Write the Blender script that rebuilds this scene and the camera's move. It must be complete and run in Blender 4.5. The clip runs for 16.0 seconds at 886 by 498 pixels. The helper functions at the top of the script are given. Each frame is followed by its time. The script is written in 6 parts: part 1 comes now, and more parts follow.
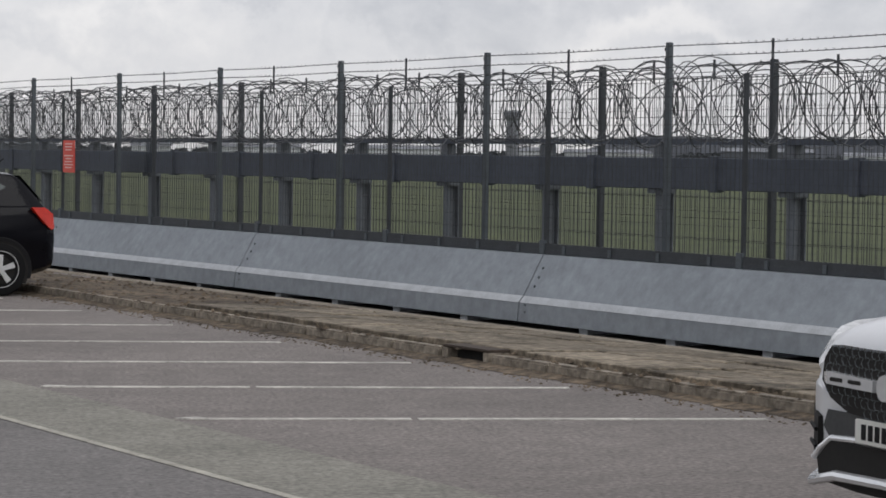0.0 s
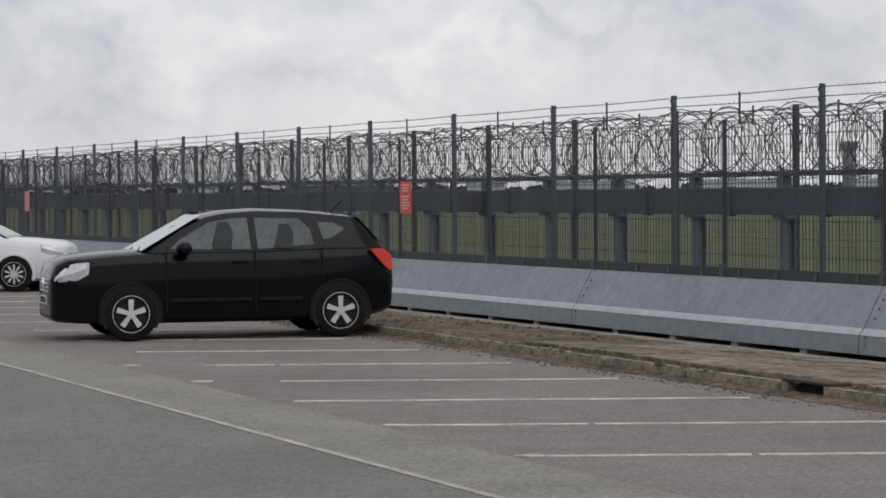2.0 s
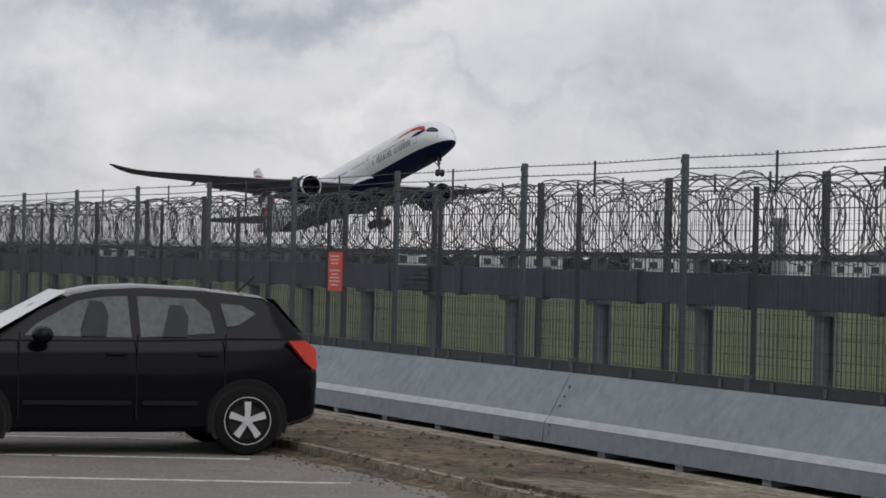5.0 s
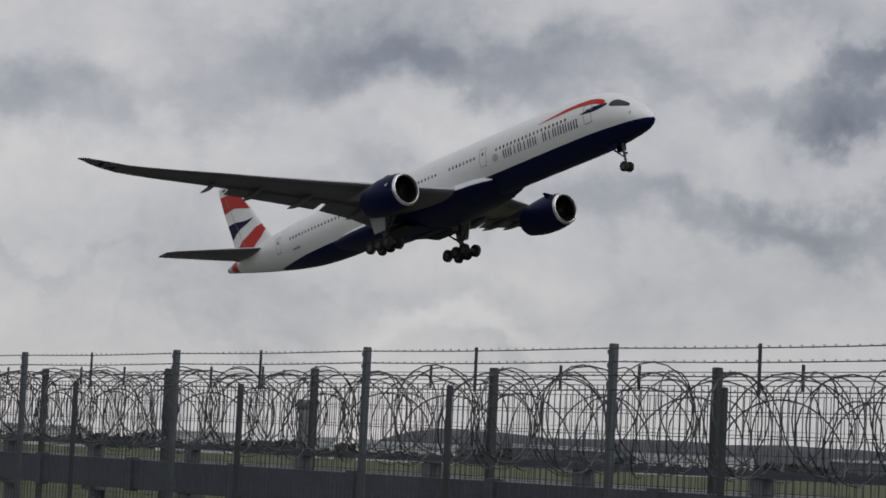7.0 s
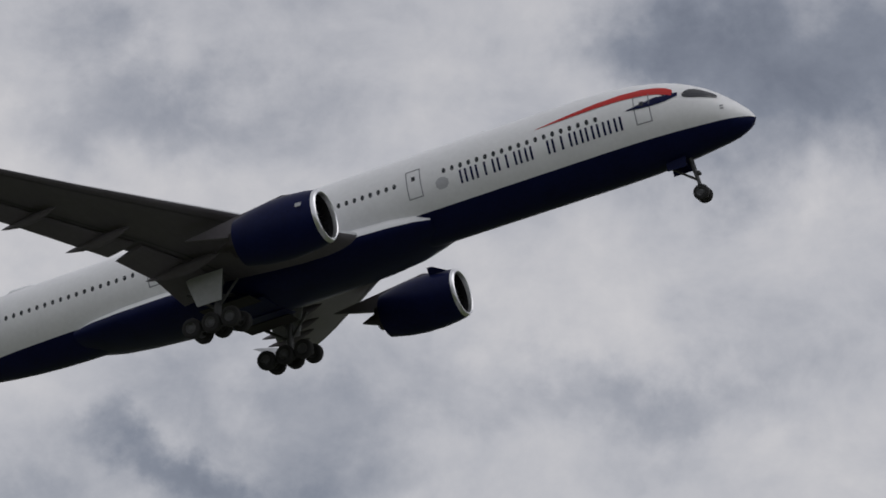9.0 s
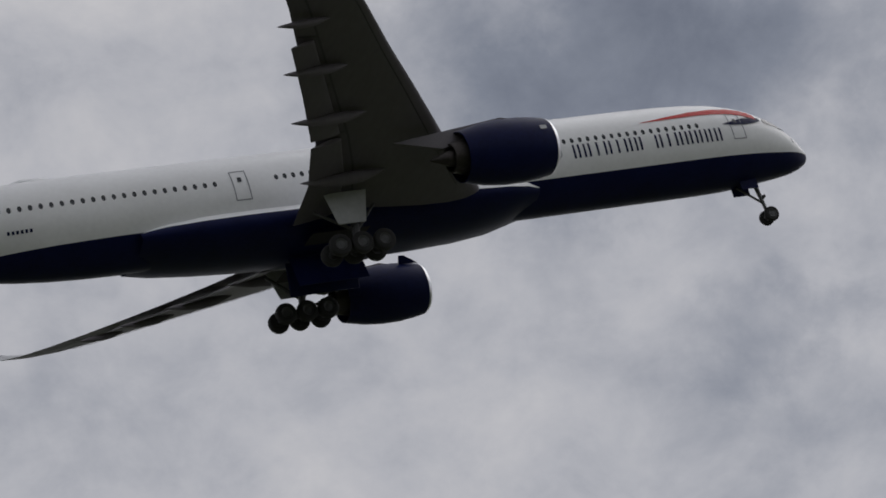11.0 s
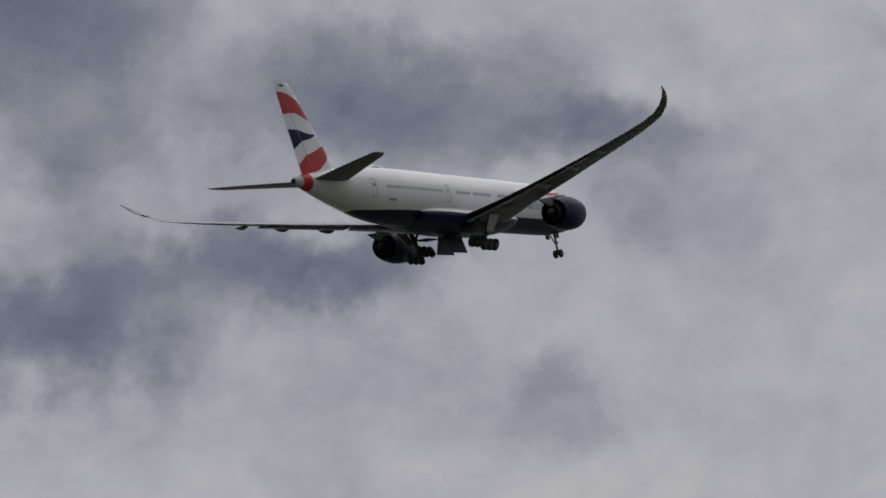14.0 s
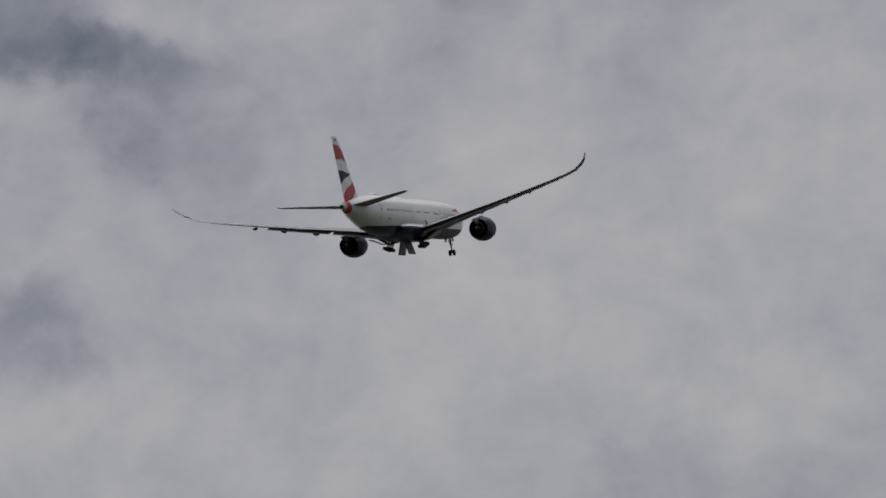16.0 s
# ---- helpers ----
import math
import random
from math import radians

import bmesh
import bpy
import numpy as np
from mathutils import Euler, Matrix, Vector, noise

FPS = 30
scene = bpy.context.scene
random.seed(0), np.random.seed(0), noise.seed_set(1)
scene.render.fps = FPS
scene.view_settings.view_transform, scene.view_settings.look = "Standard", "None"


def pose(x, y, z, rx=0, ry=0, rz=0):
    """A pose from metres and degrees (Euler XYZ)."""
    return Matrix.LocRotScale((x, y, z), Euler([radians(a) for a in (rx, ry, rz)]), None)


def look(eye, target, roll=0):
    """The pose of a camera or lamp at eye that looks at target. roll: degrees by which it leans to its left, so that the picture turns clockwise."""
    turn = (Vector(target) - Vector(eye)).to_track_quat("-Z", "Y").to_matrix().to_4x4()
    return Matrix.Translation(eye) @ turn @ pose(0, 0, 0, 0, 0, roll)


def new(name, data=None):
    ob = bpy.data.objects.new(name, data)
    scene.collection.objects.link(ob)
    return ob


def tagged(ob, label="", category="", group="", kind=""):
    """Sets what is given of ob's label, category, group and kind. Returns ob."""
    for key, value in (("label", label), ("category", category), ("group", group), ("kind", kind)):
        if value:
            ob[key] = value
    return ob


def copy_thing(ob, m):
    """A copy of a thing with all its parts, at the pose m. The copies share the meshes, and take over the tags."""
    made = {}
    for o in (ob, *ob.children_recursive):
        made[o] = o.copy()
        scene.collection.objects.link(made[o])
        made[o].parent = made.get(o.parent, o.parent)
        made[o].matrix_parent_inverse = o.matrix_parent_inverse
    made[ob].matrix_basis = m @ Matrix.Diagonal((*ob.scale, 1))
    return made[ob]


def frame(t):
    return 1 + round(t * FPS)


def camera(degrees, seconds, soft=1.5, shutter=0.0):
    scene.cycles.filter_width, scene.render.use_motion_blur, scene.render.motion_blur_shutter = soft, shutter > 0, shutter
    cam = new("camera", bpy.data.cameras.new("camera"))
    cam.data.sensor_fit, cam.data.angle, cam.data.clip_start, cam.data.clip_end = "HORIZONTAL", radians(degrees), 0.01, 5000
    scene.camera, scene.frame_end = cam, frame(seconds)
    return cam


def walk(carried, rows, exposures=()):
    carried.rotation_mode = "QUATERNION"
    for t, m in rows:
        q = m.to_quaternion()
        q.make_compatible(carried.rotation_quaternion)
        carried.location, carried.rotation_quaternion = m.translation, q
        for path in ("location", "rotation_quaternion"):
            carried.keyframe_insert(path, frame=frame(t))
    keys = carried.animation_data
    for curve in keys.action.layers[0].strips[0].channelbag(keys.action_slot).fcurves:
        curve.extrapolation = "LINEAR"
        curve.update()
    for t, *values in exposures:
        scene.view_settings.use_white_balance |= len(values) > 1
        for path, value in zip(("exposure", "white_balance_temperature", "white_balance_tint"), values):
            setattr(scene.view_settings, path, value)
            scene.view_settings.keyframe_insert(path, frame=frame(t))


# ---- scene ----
# camera: a hand-held camera with a long lens that follows the airliner
cam = camera(19.77, 16.0, soft=1.7)
PATH = [  # seconds, x, y, z, yaw, pitch, roll
    (0.0, 0.00, 0.00, 1.77, -8.377, -2.009, -0.901),
    (0.5, 0.00, 0.00, 1.77, -8.198, -2.182, -0.940),
    (1.0, 0.00, 0.00, 1.77, -6.394, -2.205, -0.332),
    (1.5, 0.00, 0.00, 1.77, -1.998, -1.449, 0.485),
    (2.0, 0.00, 0.00, 1.77, -0.815, -1.224, 0.370),
    (2.5, 0.00, 0.00, 1.77, -0.700, -1.217, 0.065),
    (3.0, 0.00, 0.00, 1.77, 0.000, -1.220, 0.000),
    (3.2, 0.00, 0.05, 1.77, 0.065, -1.131, -0.142),
    (5.5, -0.07, 8.38, 1.95, -4.273, 1.318, -1.552),
    (6.0, 0.00, 7.61, 1.98, -6.824, 2.655, -1.738),
    (6.5, 0.07, 6.84, 2.01, -9.885, 3.454, -2.612),
    (7.0, 0.15, 6.06, 2.05, -12.907, 4.649, -2.763),
    (7.5, 0.22, 5.29, 2.08, -18.158, 6.620, -1.551),
    (8.0, 0.22, 5.29, 2.08, -23.246, 8.814, -2.013),
    (8.5, 0.22, 5.29, 2.08, -31.457, 12.198, -0.958),
    (9.0, 0.22, 5.29, 2.08, -41.311, 16.381, -1.130),
    (9.2, 0.22, 5.29, 2.08, -45.093, 17.810, -0.690),
    (9.7, 0.22, 5.29, 2.08, -56.251, 21.181, 0.461),
    (10.2, 0.22, 5.29, 2.08, -68.890, 23.848, 2.868),
    (10.7, 0.22, 5.29, 2.08, -82.116, 25.380, 5.564),
    (11.1, 0.22, 5.29, 2.08, -92.272, 25.721, 7.281),
    (11.5, 0.22, 5.29, 2.08, -101.541, 25.454, 8.070),
    (12.0, 0.22, 5.29, 2.08, -110.405, 23.762, 7.196),
    (12.5, 0.22, 5.29, 2.08, -117.398, 21.058, 7.116),
    (13.0, 0.22, 5.29, 2.08, -123.639, 19.314, 6.319),
    (13.5, 0.22, 5.29, 2.08, -129.175, 18.868, 6.336),
    (14.0, 0.22, 5.29, 2.08, -132.348, 16.974, 6.531),
    (14.5, 0.22, 5.29, 2.08, -136.253, 16.241, 6.849),
    (15.0, 0.22, 5.29, 2.08, -139.542, 15.325, 6.505),
    (15.5, 0.22, 5.29, 2.08, -141.789, 14.248, 6.413),
    (16.0, 0.22, 5.29, 2.08, -144.000, 14.133, 6.941),
]
walk(cam, [(t, pose(x, y, z, 0, 0, w) @ pose(0, 0, 0, p) @ pose(0, 0, 0, 0, r) @ pose(0, 0, 0, 90)) for t, x, y, z, w, p, r in PATH],
     exposures=[(0, 0.13, 6450, 10), (2.0, 0.10, 6450, 10), (3.2, 0.0, 6450, 10), (5.5, -0.02, 6450, 11), (6.5, -0.27, 6500, 10), (7.0, -0.32, 6550, 10), (8.0, -0.44, 6450, 9), (9.0, -0.38, 6420, 11),
                (11.5, -0.52, 6420, 11), (12.5, -0.64, 6400, 11), (13.0, -0.76, 6400, 11), (13.5, -0.72, 6420, 12), (14.5, -0.76, 6420, 13), (15.5, -0.76, 6420, 12), (16.0, -0.87, 6420, 12)])

# the airliner's way: seconds, nose x, y, z, heading, pitch, bank
FLIGHT = [
    (0.0, -118.00, 692.00, 4.60, -156.40, 0.30, 0.00),
    (1.5, -79.00, 594.00, 5.30, -156.40, 2.20, 0.00),
    (2.4, -54.40, 535.00, 6.90, -156.40, 6.00, 0.00),
    (3.2, -32.00, 483.00, 9.50, -156.40, 8.80, 0.00),
    (4.3, -1.80, 412.00, 15.60, -156.40, 11.30, 0.00),
    (5.5, 30.65, 338.48, 23.80, -155.91, 12.22, -1.35),
    (6.0, 46.02, 308.22, 27.86, -155.05, 12.15, -0.04),
    (6.5, 60.17, 274.55, 32.20, -154.67, 12.42, 0.97),
    (7.0, 74.41, 241.72, 37.04, -154.23, 12.31, 0.44),
    (7.5, 86.38, 205.06, 41.38, -154.88, 11.72, 0.74),
    (8.0, 95.03, 171.68, 46.34, -154.90, 11.95, 1.60),
    (8.5, 104.77, 138.90, 51.90, -155.19, 11.92, 1.74),
    (9.0, 114.84, 106.37, 56.79, -155.47, 11.89, 1.87),
    (9.2, 118.81, 93.41, 59.03, -155.59, 11.88, 1.93),
    (9.7, 128.80, 61.74, 65.54, -155.87, 11.85, 2.07),
    (10.2, 138.91, 30.64, 72.44, -156.16, 11.82, 2.20),
    (10.7, 149.19, -0.43, 78.58, -156.44, 11.80, 2.34),
    (11.1, 157.57, -25.64, 82.19, -156.67, 11.77, 2.45),
    (11.5, 166.10, -51.47, 83.99, -156.90, 11.75, 2.56),
    (12.0, 177.84, -85.28, 83.08, -156.93, 11.75, 2.70),
    (12.5, 187.66, -117.08, 85.77, -156.97, 11.75, 2.70),
    (13.0, 198.39, -149.34, 89.22, -157.00, 11.75, 2.70),
    (13.5, 207.84, -181.47, 93.76, -157.03, 11.75, 2.70),
    (14.0, 217.49, -214.25, 98.68, -157.07, 11.75, 2.70),
    (14.5, 225.50, -246.61, 101.62, -157.10, 11.75, 2.70),
    (15.0, 234.73, -278.37, 104.87, -157.13, 11.75, 2.70),
    (15.5, 242.68, -310.50, 108.59, -157.17, 11.75, 2.70),
    (16.0, 249.90, -342.57, 113.91, -157.20, 11.75, 2.70),
]

# ---- world and sun: broken overcast, soft light from high behind the camera's right
SUN_ELEV, SUN_ROT = 52.0, 150.0
world = bpy.data.worlds.new("overcast_sky")
scene.world = world
world.use_nodes = True


# broad masses of cloud: compass bearing, height, half width, half height in degrees, weight (dark below zero)
CLOUDS_NORTH_WEST = ((-6.9, 2.5, 2.0, 0.2, -0.03), (-5.5, 5.4, 1.4, 0.6, -0.08), (-5.2, 3.6, 3.8, 0.5, 0.07), (-1.6, 5.7, 2.9, 0.6, -0.11),
    (-1.0, 2.3, 3.1, 0.2, -0.04), (0.7, 3.2, 1.9, 0.3, 0.07), (0.8, 5.7, 1.5, 0.5, -0.06), (2.3, 7.3, 3.4, 0.8, -0.13),
    (3.4, 4.1, 2.5, 0.2, -0.05))
CLOUDS_NORTH = ((6.8, 7.9, 1.9, 0.6, -0.08), (7.8, 2.5, 2.5, 0.2, -0.04), (7.9, 3.1, 2.0, 0.3, -0.03), (10.6, 9.0, 3.1, 0.9, -0.11),
    (12.5, 7.8, 1.9, 0.8, 0.07), (12.6, 5.8, 3.2, 0.5, -0.04), (12.7, 3.7, 3.3, 0.4, -0.05), (12.9, 2.8, 2.3, 0.3, 0.06))
CLOUDS_NORTH_EAST = ((14.7, 8.6, 3.3, 0.7, -0.09), (15.1, 2.2, 1.5, 0.2, -0.05), (15.5, 12.8, 1.5, 0.8, -0.07), (16.2, 10.6, 3.3, 0.9, 0.03),
    (17.0, 5.7, 2.9, 0.5, -0.05), (20.2, 13.5, 4.5, 0.9, -0.20), (20.5, 5.5, 2.3, 0.6, -0.07), (21.0, 5.4, 2.0, 0.6, -0.07),
    (21.0, 11.9, 2.0, 0.4, -0.08), (21.2, 10.6, 2.2, 0.9, -0.10), (23.4, 8.2, 4.1, 0.6, -0.11), (25.1, 8.4, 2.9, 0.8, -0.12),
    (25.8, 8.5, 3.3, 0.8, -0.13), (25.9, 9.5, 2.5, 0.5, -0.06))
CLOUDS_EAST_NORTH = ((26.3, 5.0, 1.7, 0.5, -0.09), (27.8, 13.6, 1.1, 0.6, 0.05), (29.6, 16.9, 4.5, 1.1, 0.03), (30.2, 5.3, 3.3, 0.8, -0.20),
    (30.5, 7.3, 2.5, 0.3, 0.05), (30.6, 9.0, 2.8, 1.1, -0.13), (31.2, 8.3, 3.3, 0.6, -0.10), (34.7, 19.3, 3.3, 0.9, -0.09),
    (35.8, 11.5, 2.5, 0.6, -0.12), (36.6, 8.4, 1.5, 0.6, -0.10), (36.6, 10.9, 3.8, 0.9, -0.13), (37.5, 13.6, 3.3, 1.4, -0.05))
CLOUDS_EAST = ((38.5, 12.5, 2.3, 0.6, -0.07), (39.0, 9.2, 1.4, 0.9, 0.05), (40.1, 20.6, 1.7, 1.1, 0.03), (44.8, 15.7, 3.8, 1.4, 0.07),
    (45.5, 13.3, 3.3, 0.7, -0.07), (46.2, 20.4, 1.9, 0.8, -0.07), (49.9, 20.5, 3.2, 2.2, -0.26), (95.1, 29.4, 4.8, 2.3, -0.20),
    (98.8, 22.6, 2.2, 0.8, -0.08), (103.2, 27.3, 1.1, 0.5, 0.03))
CLOUDS_EAST_SOUTH = ((104.1, 26.7, 1.7, 1.4, -0.09), (104.1, 28.2, 2.4, 1.8, -0.10), (104.7, 21.4, 2.4, 0.7, -0.07), (111.0, 26.4, 2.4, 1.0, -0.10),
    (111.2, 27.4, 1.8, 0.9, -0.10), (111.3, 19.0, 3.8, 1.5, 0.03), (111.6, 25.1, 2.0, 0.9, -0.08), (113.9, 20.8, 0.9, 2.0, 0.04),
    (115.8, 17.3, 1.3, 1.7, -0.09), (116.0, 24.4, 1.4, 1.4, 0.04), (116.7, 26.3, 1.1, 2.0, 0.07), (119.3, 25.2, 1.8, 1.5, -0.09),
    (119.9, 23.8, 3.8, 1.3, -0.11), (120.6, 25.3, 1.4, 2.0, -0.12))
CLOUDS_SOUTH_EAST = ((122.1, 15.4, 2.9, 0.9, -0.10), (122.4, 23.8, 2.8, 1.4, -0.11), (122.8, 15.8, 2.8, 1.0, -0.10), (122.9, 16.4, 2.2, 0.9, -0.06),
    (123.3, 19.8, 1.7, 2.2, -0.08), (124.4, 22.3, 2.5, 2.4, -0.16), (126.4, 16.5, 2.5, 1.1, -0.06), (127.0, 17.4, 1.4, 1.4, -0.05),
    (127.6, 22.1, 1.9, 2.0, -0.08), (129.2, 17.0, 3.6, 0.8, -0.11), (129.6, 16.7, 2.7, 1.1, -0.11), (130.8, 21.1, 1.7, 1.4, -0.08),
    (131.2, 20.0, 2.8, 1.1, -0.03), (132.0, 20.6, 3.1, 1.4, -0.11), (132.7, 19.0, 2.3, 1.1, -0.04))
CLOUDS_SOUTH = ((133.5, 13.3, 2.0, 1.0, -0.03), (134.4, 13.2, 1.1, 1.3, -0.05), (134.7, 19.3, 1.1, 1.0, -0.03), (134.7, 12.8, 1.9, 0.9, -0.03),
    (135.2, 18.9, 1.7, 0.6, -0.10), (137.0, 18.5, 1.7, 0.9, -0.08), (138.1, 20.0, 1.5, 0.8, 0.03), (140.0, 20.1, 2.8, 1.5, 0.03),
    (145.9, 20.3, 1.9, 0.4, -0.08))
CLOUD_BANKS = CLOUDS_NORTH_WEST + CLOUDS_NORTH + CLOUDS_NORTH_EAST + CLOUDS_EAST_NORTH + CLOUDS_EAST + CLOUDS_EAST_SOUTH + CLOUDS_SOUTH_EAST + CLOUDS_SOUTH


def build_sky():
    nt = world.node_tree
    N, L = nt.nodes, nt.links
    N.clear()
    out = N.new("ShaderNodeOutputWorld")
    bg = N.new("ShaderNodeBackground")
    sky = N.new("ShaderNodeTexSky")
    sky.sky_type, sky.sun_disc = "NISHITA", False
    sky.sun_elevation, sky.sun_rotation = radians(SUN_ELEV), radians(SUN_ROT)
    skymul = N.new("ShaderNodeVectorMath")
    skymul.operation = "SCALE"
    skymul.inputs["Scale"].default_value = 0.09
    L.new(sky.outputs[0], skymul.inputs[0])
    tc = N.new("ShaderNodeTexCoord")
    mp = N.new("ShaderNodeMapping")
    mp.inputs["Scale"].default_value = (1.0, 1.0, 1.25)
    mp.inputs["Location"].default_value = (3.1, 1.7, 0.4)
    L.new(tc.outputs["Generated"], mp.inputs[0])

    def noise_tex(scale, detail, rough, distortion):
        n = N.new("ShaderNodeTexNoise")
        n.inputs["Scale"].default_value, n.inputs["Detail"].default_value = scale, detail
        n.inputs["Roughness"].default_value, n.inputs["Distortion"].default_value = rough, distortion
        L.new(mp.outputs[0], n.inputs["Vector"])
        return n.outputs["Fac"]

    def math_node(op, a, b):
        n = N.new("ShaderNodeMath")
        n.operation = op
        for i, v in enumerate((a, b)):
            if isinstance(v, (int, float)):
                n.inputs[i].default_value = v
            else:
                L.new(v, n.inputs[i])
        return n.outputs[0]

    big, fine = noise_tex(6.0, 5.0, 0.52, 0.3), noise_tex(20.0, 9.0, 0.62, 0.2)
    mix = math_node("ADD", math_node("MULTIPLY", big, 0.30), math_node("MULTIPLY", fine, 0.25))
    mix = math_node("ADD", mix, 0.238)
    # ragged edges: the direction is stirred by a noise before the banks are laid in
    stir = N.new("ShaderNodeTexNoise")
    stir.inputs["Scale"].default_value, stir.inputs["Detail"].default_value, stir.inputs["Roughness"].default_value = 16.0, 7.0, 0.58
    L.new(tc.outputs["Generated"], stir.inputs["Vector"])

    def vmath(op, a, b=None, scale=None):
        n = N.new("ShaderNodeVectorMath")
        n.operation = op
        for i, v in enumerate((a, b)):
            if v is None:
                continue
            if isinstance(v, tuple):
                n.inputs[i].default_value = v
            else:
                L.new(v, n.inputs[i])
        if scale is not None:
            n.inputs["Scale"].default_value = scale
        return n

    off = vmath("SCALE", vmath("SUBTRACT", stir.outputs["Color"], (0.5, 0.5, 0.5)).outputs[0], None, 0.11)
    way = vmath("ADD", tc.outputs["Generated"], off.outputs[0]).outputs[0]
    for az, el_, wide, high, amp in CLOUD_BANKS:
        a, b = radians(az), radians(el_)
        d = (math.sin(a) * math.cos(b), math.cos(a) * math.cos(b), math.sin(b))
        rel = vmath("SUBTRACT", way, d).outputs[0]
        # the spread along the horizon and upwards
        spread = (1 / radians(wide), 1 / radians(wide), 1 / radians(high))
        mr = N.new("ShaderNodeMapRange")
        mr.interpolation_type = "SMOOTHSTEP"
        mr.inputs["From Min"].default_value, mr.inputs["From Max"].default_value = 0.0, 1.9
        mr.inputs["To Min"].default_value, mr.inputs["To Max"].default_value = amp, 0.0
        L.new(vmath("LENGTH", vmath("MULTIPLY", rel, spread).outputs[0]).outputs["Value"], mr.inputs["Value"])
        mix = math_node("ADD", mix, mr.outputs[0])
    ramp = N.new("ShaderNodeValToRGB")
    ramp.color_ramp.interpolation = "LINEAR"
    el = ramp.color_ramp.elements
    el[0].position, el[0].color = 0.22, (0.170, 0.190, 0.243, 1)
    el[1].position, el[1].color = 0.66, (0.92, 0.90, 0.89, 1)
    for p, c in ((0.34, (0.295, 0.320, 0.380, 1)), (0.42, (0.445, 0.462, 0.512, 1)), (0.50, (0.63, 0.634, 0.668, 1)), (0.58, (0.78, 0.768, 0.778, 1))):
        e = el.new(p)
        e.color = c
    L.new(mix, ramp.inputs[0])
    # a paler, hazier sky near the horizon
    sep = N.new("ShaderNodeSeparateXYZ")
    L.new(tc.outputs["Generated"], sep.inputs[0])
    haze = N.new("ShaderNodeMapRange")
    haze.inputs["From Min"].default_value, haze.inputs["From Max"].default_value = -0.02, 0.12
    haze.inputs["To Min"].default_value, haze.inputs["To Max"].default_value = 0.42, 0.0
    L.new(sep.outputs["Z"], haze.inputs["Value"])
    hz = N.new("ShaderNodeMixRGB")
    hz.inputs[2].default_value = (0.72, 0.705, 0.70, 1)
    L.new(haze.outputs[0], hz.inputs[0])
    L.new(ramp.outputs[0], hz.inputs[1])
    mx = N.new("ShaderNodeMixRGB")
    mx.inputs[0].default_value = 0.93
    L.new(skymul.outputs[0], mx.inputs[1])
    L.new(hz.outputs[0], mx.inputs[2])
    L.new(mx.outputs[0], bg.inputs["Color"])
    bg.inputs["Strength"].default_value = 1.0
    L.new(bg.outputs[0], out.inputs["Surface"])


build_sky()
sun = new("sun", bpy.data.lights.new("sun", "SUN"))
sun.data.energy, sun.data.angle, sun.data.color = 0.9, radians(55), (1.0, 0.98, 0.96)
_a, _e = radians(SUN_ROT), radians(SUN_ELEV)
sun.matrix_world = look((0, 0, 60), Vector((0, 0, 60)) - Vector((math.sin(_a) * math.cos(_e), math.cos(_a) * math.cos(_e), math.sin(_e))))


